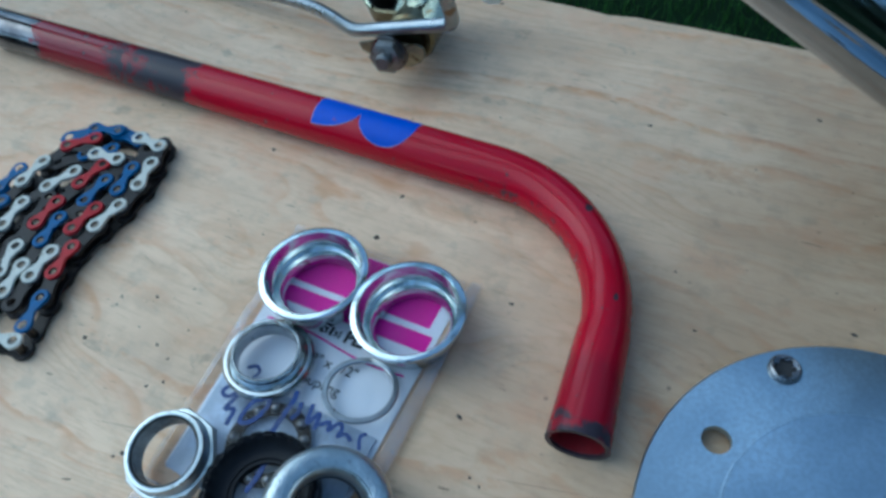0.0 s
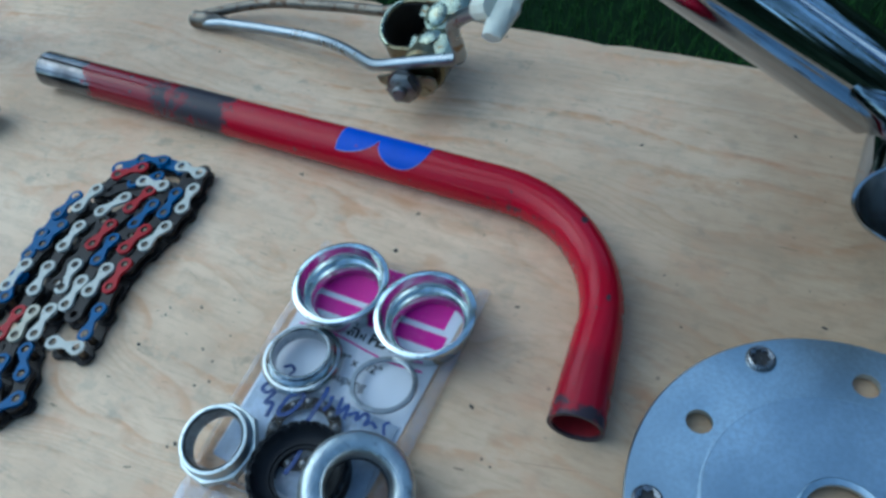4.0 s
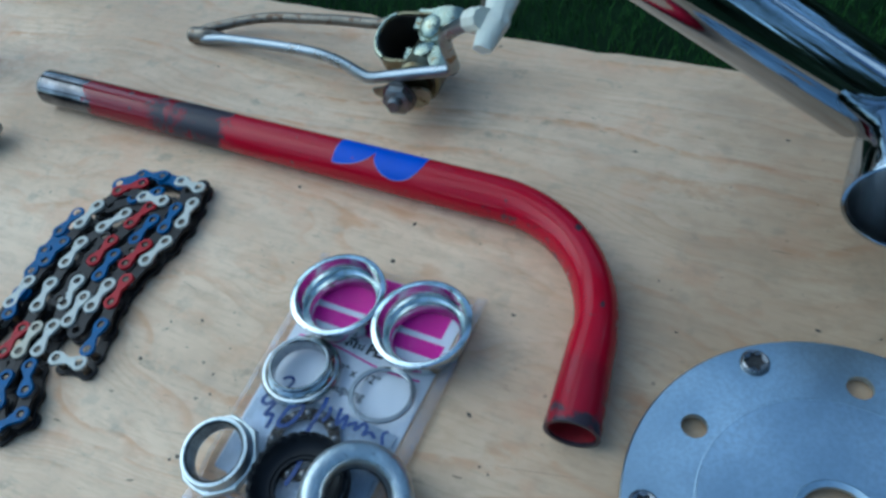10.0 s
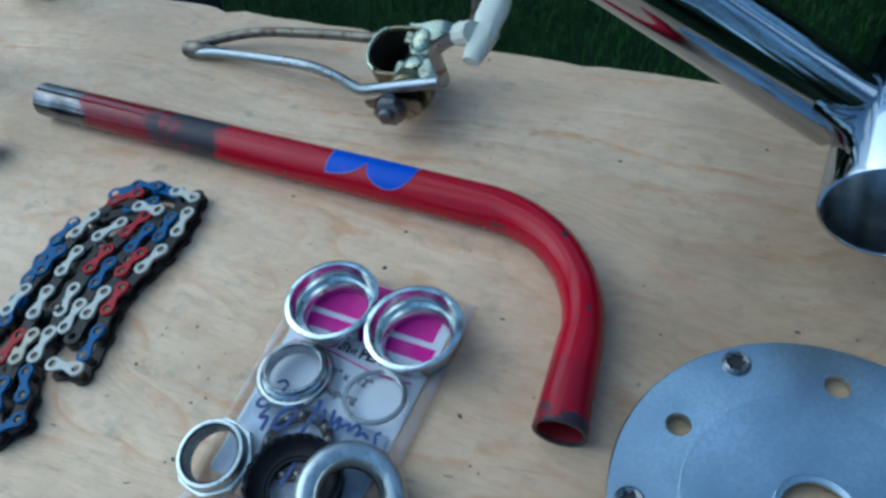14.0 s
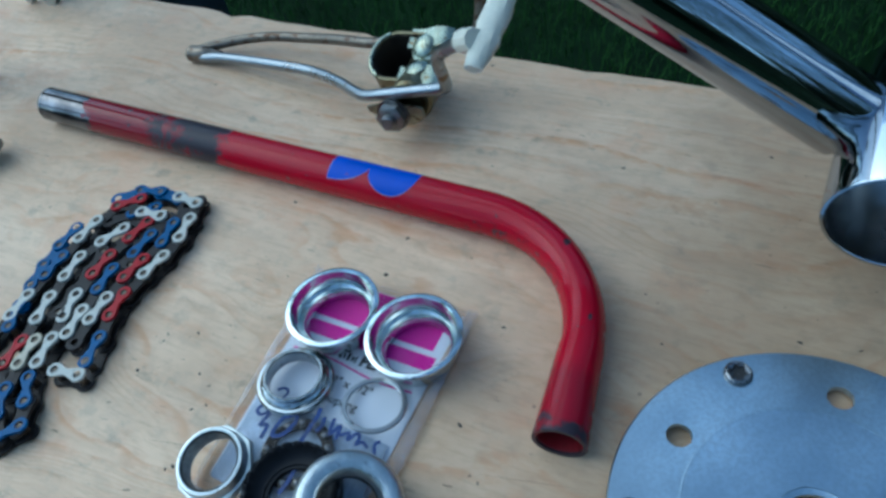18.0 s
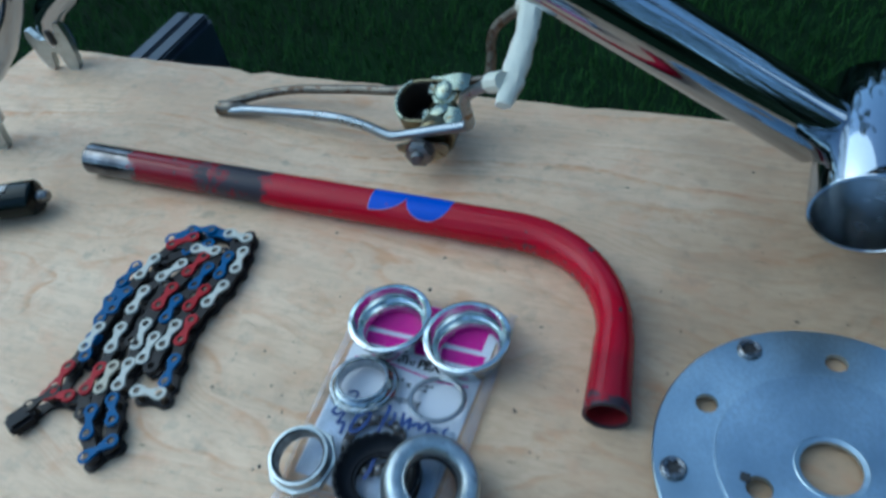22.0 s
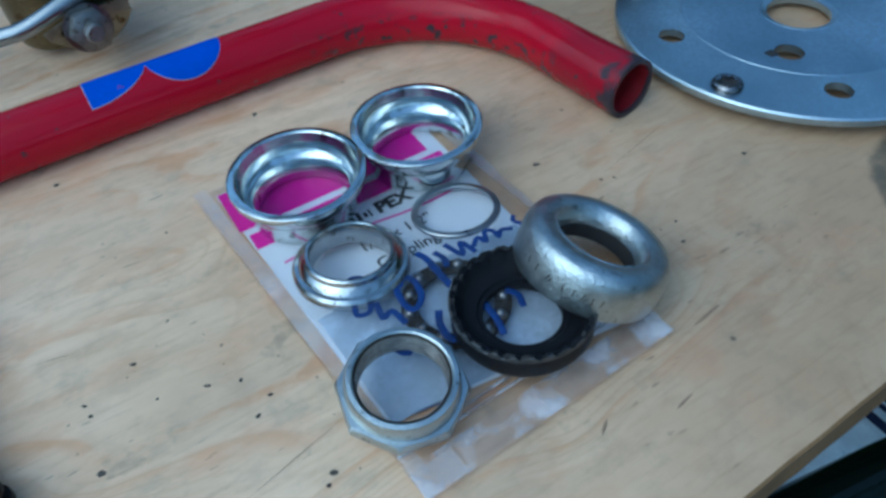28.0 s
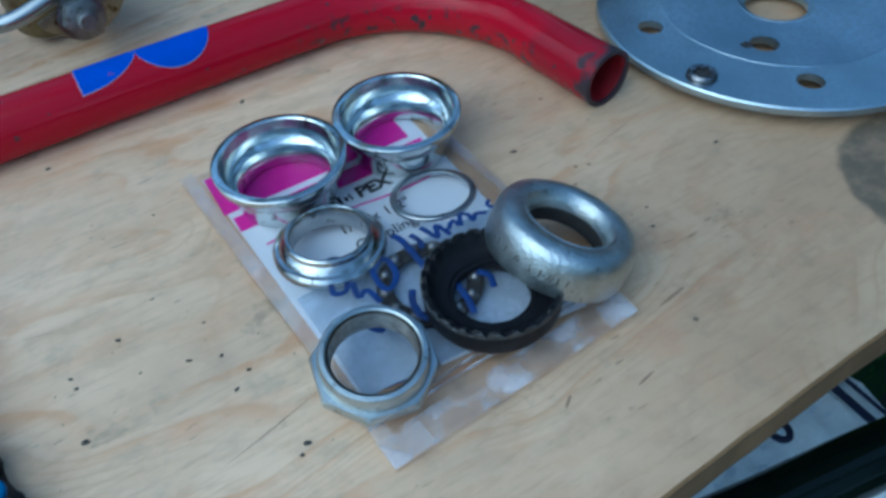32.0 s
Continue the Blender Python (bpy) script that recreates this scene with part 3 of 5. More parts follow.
# ---- plywood board ----
board = thing("plywood_board", (0, 0, 0), "weathered pale plywood board strewn with bicycle parts", "board")


def board_sheet():
    rng = random.Random(3)
    near = [(-0.588 + 1.208 * k / 120, -0.0252 + 0.032 * (-0.588 + 1.208 * k / 120) + rng.uniform(-0.0004, 0.0004)) for k in range(121)]
    far = []
    for k in range(91):
        x = 0.62 - 1.208 * k / 90
        y = 0.311 + 0.003 * noise.noise(Vector((x * 9, 0.3, 0))) + 0.0016 * noise.noise(Vector((x * 45, 0.7, 0))) + rng.uniform(-0.0005, 0.0005)
        y += 0.006 * max(0.0, (-x - 0.33) / 0.25) - 0.003 * (-0.25 < x < -0.10) - 0.004 * (abs(x + 0.362) < 0.007)
        far.append((x, y))
    loop = near + far
    bm = bmesh.new()
    levels = (0.0, -0.0009, -0.006, -0.012, -0.018)
    inset = (0.0007, 0.0, 0.0004, -0.0003, 0.0003)
    rings = []
    for z, cut in zip(levels, inset):
        rings.append([bm.verts.new((x, y + (cut if n < 121 else -cut), z)) for n, (x, y) in enumerate(loop)])
    bm.faces.new(rings[0])
    bm.faces.new(rings[-1][::-1])
    for a, b in zip(rings, rings[1:]):
        for i in range(len(loop)):
            j = (i + 1) % len(loop)
            bm.faces.new((b[i], b[j], a[j], a[i])).material_index = 1
    return bm


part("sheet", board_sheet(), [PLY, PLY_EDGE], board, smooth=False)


def flake(bm, x, y, size, rng, z=0.0002, long=1.0, turn=0.0):
    """One irregular low crumb."""
    c, s = math.cos(turn), math.sin(turn)
    rim = []
    for k in range(7):
        a, r = 2 * math.pi * k / 7, size * rng.uniform(0.55, 1.0)
        u, v = r * math.cos(a) * long, r * math.sin(a)
        rim.append(bm.verts.new((x + u * c - v * s, y + u * s + v * c, z)))
    peak = bm.verts.new((x, y, z + size * 0.35))
    for i in range(7):
        bm.faces.new((rim[i], rim[(i + 1) % 7], peak))


def crumbs():
    bm = bmesh.new()
    rng = random.Random(8)
    known = ((-146, 165.7, 1.7), (-215, 169.3, 1.6), (-63, 240, 1.5), (30, 166.4, 1.4), (-82.4, 134, 1.1), (-81, 86, 1.3), (-187, 55, 1.1),
             (-229, 57.6, 1.7), (-214, 84, 1.2), (-24.5, 52, 1.4), (-69, 68.6, 0.9), (-145.5, 142.6, 2.2), (1, 266, 1.2), (-19, 148, 0.9), (-183, 27.2, 1.5), (-185.3, 25.0, 1.1), (-227.5, 74.6, 1.0), (-228, 78.4, 0.8),
             (-191.7, 63.3, 0.8), (-187.2, 55.1, 0.8), (-192, 51, 0.9), (-192, 76.5, 0.7), (-67, 35, 1.1), (-159, 300, 1.3), (-323, 241, 1.0),
             (-126, 223, 0.7), (-32, 170, 0.7), (13, 9, 0.8), (-175, 53, 0.6), (-65, 67, 0.7), (-63, 42, 0.7), (-69, 42, 0.5))
    for x, y, s in known:
        flake(bm, x / 1000, y / 1000, s * 0.64 / 1000, rng, long=rng.uniform(1.1, 2.0), turn=rng.uniform(-0.7, 0.9))
    for k in range(36):
        x, y = rng.uniform(-0.52, 0.3), rng.uniform(-0.015, 0.30)
        flake(bm, x, y, rng.choice((0.2, 0.25, 0.3, 0.35, 0.5)) / 1000, rng, long=rng.uniform(1.0, 2.4), turn=rng.uniform(0, 3))
    for cx, cy, sx, sy, count in ((-0.212, 0.070, 0.016, 0.011, 14), (0.03, 0.17, 0.02, 0.012, 5), (-0.33, 0.235, 0.03, 0.02, 5)):
        for k in range(count):
            flake(bm, rng.gauss(cx, sx), rng.gauss(cy, sy), rng.choice((0.18, 0.22, 0.28, 0.36, 0.5)) / 1000, rng, long=rng.uniform(1.0, 2.6), turn=rng.gauss(0.2, 0.4))
    return bm


tagged(mesh_object("dirt_specks", crumbs(), DIRT), "dark crumbs of dirt scattered over the plywood", "dirt", kind="stuff")


def scratches():
    bm = bmesh.new()
    rng = random.Random(21)
    for x, y, s, turn in ((-80.3, 12.3, 8, 8), (-103.7, -3.4, 4.5, 9), (-124, 2, 2.5, 35), (-60, 26, 3, 4), (-195, 12, 2.5, 20), (-231, 40, 2, 12), (-38, 93, 3, 0), (-75, 62, 2.5, 8), (-245, 20, 3, 5), (10, 200, 5, 2)):
        flake(bm, x / 1000, y / 1000, 0.0005, rng, 0.00015, s / 0.5, radians(turn))
    return bm


def long_scratch(bm, x, y, half, turn):
    """A hairline groove of two thin triangles in a row."""
    u, v = Vector((math.cos(radians(turn)), math.sin(radians(turn)), 0)), Vector((-math.sin(radians(turn)), math.cos(radians(turn)), 0))
    mid = Vector((x, y, 0.0003))
    a, b, c, d = (bm.verts.new(q) for q in (mid - u * half, mid - v * 0.0001, mid + u * half, mid + v * 0.0001))
    bm.faces.new((a, b, c, d))


groove = bmesh.new()
for x, y, half, turn in ((-0.1890, 0.0355, 0.0170, 13), (-0.0465, 0.0750, 0.0220, 13), (-0.2311, 0.0977, 0.0071, -13), (-0.30, 0.20, 0.012, 2), (0.02, 0.225, 0.016, 3), (-0.05, 0.13, 0.010, -4)):
    long_scratch(groove, x, y, half, turn)
tagged(mesh_object("hairlines", groove, SCRATCH), "hairline scratches along the plywood grain", "scratches", kind="stuff")
tagged(mesh_object("scratches", scratches(), SCRATCH), "short brown scratches in the plywood face", "scratches", kind="stuff")

# ---- trestles ----
for x in (-0.497, 0.225):
    t = thing("trestle", (x, 0.14, GROUND), "dark trestle with ridged beam carrying the board", "trestle", "trestles under the board")
    top = -GROUND - 0.0228
    part("beam", box(-0.019, 0.019, -0.19, 0.276, top - 0.085, top, 0.004), DARKWOOD, t)
    for k in (-1, 1):
        part("ridge", box(k * 0.0095 - 0.0078, k * 0.0095 + 0.0078, 0.184, 0.273, top + 0.0002, top + 0.0045, 0.002), DARKWOOD, t)
    for y in (-0.15, 0.20):
        part("leg", sweep([(0, y, 0), (0, y * 0.8, top - 0.083)], 0.02, 12), DARKWOOD, t)

# ---- red bent tube ----
R_TUBE = 0.0104
tube = thing("bent_tube", (0, 0, 0), "red painted bent steel tube with blue decal and chipped ends", "tube")
tube_line = bend((-0.408, 0.1868, R_TUBE), (-0.0535, 0.1837, R_TUBE), (-0.0405, 0.0885, R_TUBE), 0.065, 22)
straight = [Vector(tube_line[0]).lerp(tube_line[1], k / 12) for k in range(12)]
# pressed narrower through the bend
narrow = [1.0] * len(straight) + [1 - 0.155 * math.sin(math.pi * min(1.0, k / 15) / 2) for k in range(len(tube_line) - 2)] + [1.0]
narrow[-2] = 0.89
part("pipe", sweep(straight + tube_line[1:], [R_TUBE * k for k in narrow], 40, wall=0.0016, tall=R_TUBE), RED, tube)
tip_line = [Vector(tube_line[-1]).lerp(tube_line[-2], k / 3) for k in range(4)]
part("bore", sweep([p - (tube_line[-1] - tube_line[-2]).normalized() * 0.0012 for p in tip_line], R_TUBE - 0.00155, 40, wall=0.0003), RED_INSIDE, tube, "bare red primer inside the open end")


def decal(extra, lift):
    """Two round lobes side by side on the upper side of the straight run."""
    bm = bmesh.new()
    rows = []
    x0, x1, n = -0.1942 - extra, -0.1463 + extra, 72
    for k in range(n + 1):
        x = x0 + (x1 - x0) * k / n
        if x < -0.1728:
            u = min(1.0, max(0.0, (x + 0.1942) / 0.0214))
            low = 40 + 62 * (1 - math.sqrt(max(0.0, 1 - u * u)))
        else:
            u = min(1.0, abs((x + 0.1596) / 0.0135))
            low = 32 + 70 * (1 - math.sqrt(max(0.0, 1 - u * u)))
            low = min(low, 102 if x < -0.1596 else 112)
        low -= extra * 6500
        y = 0.1868 + (0.1837 - 0.1868) * (x + 0.408) / 0.3545
        row = []
        for j in range(9):
            a = radians(low + (128 - low) * j / 8)
            row.append(bm.verts.new((x, y - (R_TUBE + lift) * math.cos(a), R_TUBE + (R_TUBE + lift) * math.sin(a))))
        rows.append(row)
    for a, b in zip(rows, rows[1:]):
        for j in range(8):
            bm.faces.new((a[j], b[j], b[j + 1], a[j + 1]))
    return bm


part("decal_edge", decal(0.0002, 0.00008), DECAL_EDGE, tube, "thin silver edge round the decal")
part("decal", decal(0.0, 0.00016), DECAL, tube, "blue two-lobed decal")


# ---- sprocket disc ----
def holed_plate(outer, z0, z1, holes, steps=120, chamfer=0.0006):
    """A round plate with round holes cut through it."""
    bm = bmesh.new()

    def loop(cx, cy, r, n, turn=0.0):
        vs = [bm.verts.new((cx + r * math.cos(2 * math.pi * i / n + turn), cy + r * math.sin(2 * math.pi * i / n + turn), z1)) for i in range(n)]
        return vs, [bm.edges.new((vs[i], vs[(i + 1) % n])) for i in range(n)]

    rims, edges = [], []
    for cx, cy, r, n in [(0, 0, outer - chamfer, steps)] + list(holes):
        vs, es = loop(cx, cy, r, n)
        rims.append((vs, cx, cy))
        edges += es
    bmesh.ops.triangle_fill(bm, use_beauty=True, use_dissolve=False, edges=edges)
    for f in list(bm.faces):
        c = f.calc_center_median()
        if any((c.x - cx) ** 2 + (c.y - cy) ** 2 < (r * 0.97) ** 2 for cx, cy, r, n in holes):
            bm.faces.remove(f)
    top = bm.faces[:]
    for f in top:
        if f.normal.z < 0:
            f.normal_flip()
    for n, (vs, cx, cy) in enumerate(rims):
        last = vs
        steps_down = ((chamfer, z1 - chamfer), (chamfer, z0)) if n == 0 else ((0, z0),)
        for grow, z in steps_down:
            ring = []
            for v in vs:
                d = Vector((v.co.x - cx, v.co.y - cy, 0)).normalized() * grow
                ring.append(bm.verts.new((v.co.x + d.x, v.co.y + d.y, z)))
            for i in range(len(vs)):
                j = (i + 1) % len(vs)
                q = (last[i], ring[i], ring[j], last[j])
                bm.faces.new(q if n == 0 else q[::-1])
            last = ring
    bmesh.ops.recalc_face_normals(bm, faces=bm.faces)
    return bm


disc = thing("chainring_disc", (0.0464, 0.0930, 0), "flat grey alloy chainring disc with five bolts and five holes", "chainring")
disc.matrix_basis = pose(0.0464, 0.0930, 0.0010, -1.5, 1.0, 0)
ringed = [(0.0515 * math.cos(radians(a)), 0.0515 * math.sin(radians(a)), 0.0047, 20) for a in (18, 90, 162, 234, 306)]
slot = (0.030 * math.cos(radians(214)), 0.030 * math.sin(radians(214)), 0.0052, 18)
part("plate", holed_plate(0.0678, 0.0018, 0.0046, ringed + [slot, (0, 0, 0.0120, 40)]), ALU, disc)
part("inner_face", holed_plate(0.0432, 0.0044, 0.00478, [slot, (0, 0, 0.0138, 40)], chamfer=0.0003), ALU_INNER, disc, "slightly darker turned centre face")
part("raised_ring", lathe([(0.0431, 0.0046), (0.0433, 0.00466), (0.0437, 0.00466), (0.0439, 0.0046)], 120, closed=False), ALU, disc, "faint turned line round the centre")
part("centre_bevel", lathe([(0.0116, 0.0026), (0.0116, 0.0044), (0.0136, 0.0050), (0.0141, 0.0047)], 40, closed=False), ALU, disc, "bevelled edge of the centre hole")
# near-black block stands for the shade in the keyhole notch
part("slot_notch_shade", box(slot[0] - 0.0075, slot[0] - 0.0035, slot[1] + 0.001, slot[1] + 0.005, 0.0044, 0.0049, 0.0004), RECESS_SHADE, disc, "dark block painted as the shaded notch beside the inner hole")


def star_bolt(m):
    """Round bolt head, domed at the rim, with a six-pointed socket let into it."""
    bm = bmesh.new()
    profile = [(None, 0.0030), (None, 0.0064), (0.0043, 0.0067), (0.0049, 0.0063), (0.0053, 0.0056), (0.0054, 0.0046)]
    rings = [[bm.verts.new(m @ Vector((math.cos(math.tau * k / 24) * q, math.sin(math.tau * k / 24) * q, z))) for k in range(24) for q in [r or (0.0036, 0.0031, 0.0023, 0.0031)[k % 4]]] for r, z in profile]
    for low, high in zip(rings, rings[1:]):
        for k in range(24):
            n = (k + 1) % 24
            bm.faces.new((low[k], low[n], high[n], high[k]))
    return bm


for a in (54, 126, 198, 270, 342):
    x, y = 0.0600 * math.cos(radians(a)), 0.0600 * math.sin(radians(a))
    m = Matrix.Translation((x, y, 0))
    bolt = part("bolt", star_bolt(m @ pose(0, 0, 0, 0, 0, a)), CAP_STEEL, disc, "bright steel chainring bolt with a dark star socket")
    # socket floor carries the recess shade in its colour
    part("bolt_socket", lathe([(0.0001, 0.0052), (0.0034, 0.0053), (0.0038, 0.0060)], 12, closed=False, m=m @ pose(0, 0, 0, 0, 0, a)), RECESS_SHADE, bolt)
    part("bolt_shank", lathe([(0.0001, 0.0011), (0.0040, 0.0011), (0.0040, 0.0016), (0.0001, 0.0016)], 14, closed=False, m=m), BOLT, bolt)

# ---- freewheel ----
wheel = thing("freewheel", (0.1405, 0.1650, 0), "black and steel freewheel sprocket lying on the plywood", "freewheel")


def toothed(teeth, root, tip, inner, z0, z1):
    bm = bmesh.new()
    n = teeth * 4
    prof = (root, root, tip, tip)
    rings = []
    for z, r_in in ((z0, inner), (z1, inner)):
        rings.append(([bm.verts.new((r_in * math.cos(2 * math.pi * i / n), r_in * math.sin(2 * math.pi * i / n), z)) for i in range(n)],
                      [bm.verts.new((prof[i % 4] * math.cos(2 * math.pi * (i + (0.35 if i % 4 == 2 else -0.35 if i % 4 == 3 else 0)) / n), prof[i % 4] * math.sin(2 * math.pi * (i + (0.35 if i % 4 == 2 else -0.35 if i % 4 == 3 else 0)) / n), z)) for i in range(n)]))
    (a0, b0), (a1, b1) = rings
    for i in range(n):
        j = (i + 1) % n
        for q in ((a1[i], b1[i], b1[j], a1[j]), (b0[i], a0[i], a0[j], b0[j]), (b0[i], b0[j], b1[j], b1[i]), (a0[j], a0[i], a1[i], a1[j])):
            bm.faces.new(q)
    bmesh.ops.recalc_face_normals(bm, faces=bm.faces)
    return bm


part("sprocket", toothed(16, 0.0282, 0.0330, 0.022, 0.0035, 0.0062), BOLT, wheel, "oily steel sprocket teeth")
part("outer_ring", lathe([(0.0225, 0.0), (0.0270, 0.0), (0.0272, 0.0085), (0.0262, 0.0105), (0.0248, 0.0105), (0.0240, 0.009), (0.0225, 0.009)], 48), BOLT, wheel, "dull steel outer ring")
part("inner_body", lathe([(0.0125, 0.001), (0.0230, 0.001), (0.0255, 0.0092), (0.0250, 0.0120), (0.0236, 0.0122), (0.0225, 0.0055), (0.0140, 0.0045), (0.0125, 0.0045)], 48), BLACK, wheel, "black ratchet body")

# ---- chain ----
chain = thing("bicycle_chain", (-0.280, 0.085, 0), "folded bicycle chain with red, white and blue side plates", "chain")


def plate_mesh(name, material, z0, z1, r_end=0.0036, waist=0.0015, half=0.00635, hole=0.0):
    """A figure-of-eight side plate, lying flat."""
    bm = bmesh.new()
    pts = []
    for side in (1, -1):
        for k in range(11):
            a = radians(-125 + 250 * k / 10)
            pts.append((side * (half + r_end * math.cos(a)), side * r_end * math.sin(a)))
        pts.append((0.0, side * waist))
    lows = [bm.verts.new((x, y, z0)) for x, y in pts]
    mids = [bm.verts.new((x, y, z1 - 0.00025)) for x, y in pts]
    tops = [bm.verts.new((x * 0.965, y * 0.93, z1)) for x, y in pts]
    n = len(pts)
    for a, b in ((lows, mids), (mids, tops)):
        for i in range(n):
            j = (i + 1) % n
            bm.faces.new((a[i], a[j], b[j], b[i]))
    # the face with its two pin holes
    eyes, edges = [], [bm.edges.get((tops[i], tops[(i + 1) % n])) for i in range(n)]
    for side in (1, -1):
        ring = [bm.verts.new((side * half + 0.0019 * math.cos(2 * math.pi * i / 10), 0.0019 * math.sin(2 * math.pi * i / 10), z1)) for i in range(10)]
        edges += [bm.edges.new((ring[i], ring[(i + 1) % 10])) for i in range(10)]
        eyes.append(ring)
    bmesh.ops.triangle_fill(bm, use_beauty=True, edges=edges)
    for f in list(bm.faces):
        c = f.calc_center_median()
        if abs(c.z - z1) < 1e-6 and (abs(c.x) - half) ** 2 + c.y ** 2 < 0.0018 ** 2:
            bm.faces.remove(f)
    bmesh.ops.recalc_face_normals(bm, faces=bm.faces)
    me = bpy.data.meshes.new(name)
    bm.to_mesh(me)
    bm.free()
    me.materials.append(material)
    return me


def pin_mesh():
    bm = lathe([(0.0001, 0.0080), (0.0010, 0.0082), (0.0016, 0.0077), (0.0016, 0.0004)], 12, closed=False)
    me = bpy.data.meshes.new("pin")
    bm.to_mesh(me)
    bm.free()
    me.materials.append(PIN)
    return me


UPPER = {c: plate_mesh("outer_plate", m, 0.0076, 0.0088) for c, m in PLATE.items()}
LOWER = plate_mesh("lower_plate", PLATE["k"], 0.0004, 0.0015, 0.0043, 0.0030)
INNER = {c: plate_mesh("inner_plate", PLATE[c], 0.0058, 0.0073, 0.0043, 0.0030) for c in "kb"}
INNER_LOW = plate_mesh("inner_lower_plate", PLATE["k"], 0.0018, 0.0030, 0.0045, 0.0034)
PIN_MESH = pin_mesh()
PITCH = 0.0127


def strand(knots, first, colours, level=0.0, inner="k"):
    """Links laid one after another along a line of knots in millimetres; first: whether it begins with an outer link."""
    pts = [Vector((x / 1000, y / 1000, 0)) for x, y in knots]
    lens = [(b - a).length for a, b in zip(pts, pts[1:])]

    def at(s):
        for a, b, d in zip(pts, pts[1:], lens):
            if s <= d or b is pts[-1]:
                return a + (b - a) * (s / d)
            s -= d

    total, s, outer, colours = sum(lens), 0.0, first, list(colours)
    while s + PITCH <= total + 0.004 and colours:
        a, b = at(s), at(s + PITCH)
        m = Matrix.Translation((a + b) / 2 - Vector((-0.280, 0.085, 0)) + Vector((0, 0, level + random.uniform(0, 0.0004)))) @ pose(0, 0, 0, random.uniform(-2, 2), random.uniform(-1.5, 1.5), math.degrees(math.atan2((b - a).y, (b - a).x)))
        link = new("outer_link" if outer else "inner_link", UPPER[colours.pop(0)] if outer else INNER[inner])
        link.parent, link.matrix_basis = chain, m
        o = new("lower_plate", LOWER if outer else INNER_LOW)
        o.parent = link
        for side in (-0.00635, 0.00635) if outer else ():
            o = new("pin", PIN_MESH)
            o.parent, o.matrix_basis = link, Matrix.Translation((side, 0, 0))
        s += PITCH
        outer = not outer


strand(((-261, 149), (-257, 137), (-254, 124), (-254, 112), (-258, 90), (-257, 76), (-252, 64), (-247, 43)), False, "wwrb")
strand(((-266, 144), (-263, 131), (-261, 119), (-265, 97), (-265, 73), (-262, 50)), False, "brwk")
strand(((-270, 134), (-270, 121), (-271, 108), (-275, 96), (-272, 76), (-270, 62), (-268, 48)), False, "bbw")
strand(((-278, 128), (-281, 114), (-284, 98), (-282, 79), (-279, 66), (-275, 56), (-272, 43)), True, "rrww")
strand(((-288, 120), (-295, 107), (-298, 100), (-296, 80), (-293, 64), (-289, 53), (-288, 42), (-287, 30), (-279, 22)), True, "wwwrb")
strand(((-294, 140), (-304, 131), (-307, 120), (-308, 107), (-308, 80), (-306, 55), (-307, 42), (-305, 30)), True, "rwbwr")
strand(((-315, 112), (-316, 98), (-314, 84), (-310, 70), (-304, 58), (-300, 48)), True, "bbb", inner="b")
strand(((-308, 137), (-299, 145), (-286, 148), (-274, 148), (-262, 147)), False, "bw", inner="b")
strand(((-298, 134), (-285, 132), (-272, 133)), False, "w", 0.001)
strand(((-301, 122), (-290, 131), (-279, 139)), False, "b", -0.0003)
strand(((-293, 128), (-281, 127), (-270, 123)), False, "k", -0.0006)
strand(((-276, 126), (-272, 114), (-268, 102)), False, "k", -0.0004)
strand(((-289, 104), (-287, 92), (-285, 79), (-283, 66)), True, "kk", -0.0004)
strand(((-282, 50), (-280, 37), (-276, 25), (-269, 13), (-259, 5), (-254, 8), (-258, 20), (-267, 31)), True, "cbbbb")
strand(((-281, 31), (-293, 29), (-305, 27), (-312, 16)), False, "r")
strand(((-303, 29), (-311, 17)), True, "k", 0.0004)
strand(((-247, 43), (-260, 41)), True, "w", 0.0006)
part("end_cover", box(-0.007, 0.007, -0.006, 0.006, 0.0003, 0.0085, 0.002), BLACK, chain, "dark end of the chain").matrix_basis = pose(-0.312 + 0.280, 0.012 - 0.085, 0, 0, 0, 62)

# ---- small parts on the bag ----
def leaning(ob, place, axis, size=1.0, turn=0.0):
    """Sets a thing down with its own z along an axis."""
    ob.matrix_basis = Matrix.Translation(place) @ Vector((0, 0, 1)).rotation_difference(Vector(axis).normalized()).to_matrix().to_4x4() @ pose(0, 0, 0, 0, 0, turn) @ Matrix.Scale(size, 4)
    return ob


for x, y in ((-0.1513, 0.1105), (-0.1107, 0.1095)):
    cup = thing("bearing_cup", (x, y, 0.0012), "polished chrome bearing cup lying rim upward on the bag", "bearing cup", "bearing cups on the bag", turn=x * 900)
    part("shell", lathe([(0.0138, 0.0022), (0.0140, 0.0), (0.0160, 0.0), (0.0166, 0.0030), (0.0168, 0.0070), (0.0184, 0.0090), (0.0203, 0.0118), (0.0206, 0.0130), (0.0208, 0.0140), (0.0207, 0.0147), (0.0203, 0.0150), (0.0185, 0.0151), (0.0181, 0.0147), (0.0178, 0.0120), (0.0171, 0.0086), (0.0156, 0.0070), (0.0148, 0.0066), (0.0143, 0.0045)], 72), CUP_CHROME, cup)
    part("race_step", lathe([(0.0137, 0.0030), (0.0146, 0.0074), (0.0150, 0.0078), (0.0155, 0.0074), (0.0150, 0.0040)], 64), CUP_CHROME, cup, "bright stepped ball race")

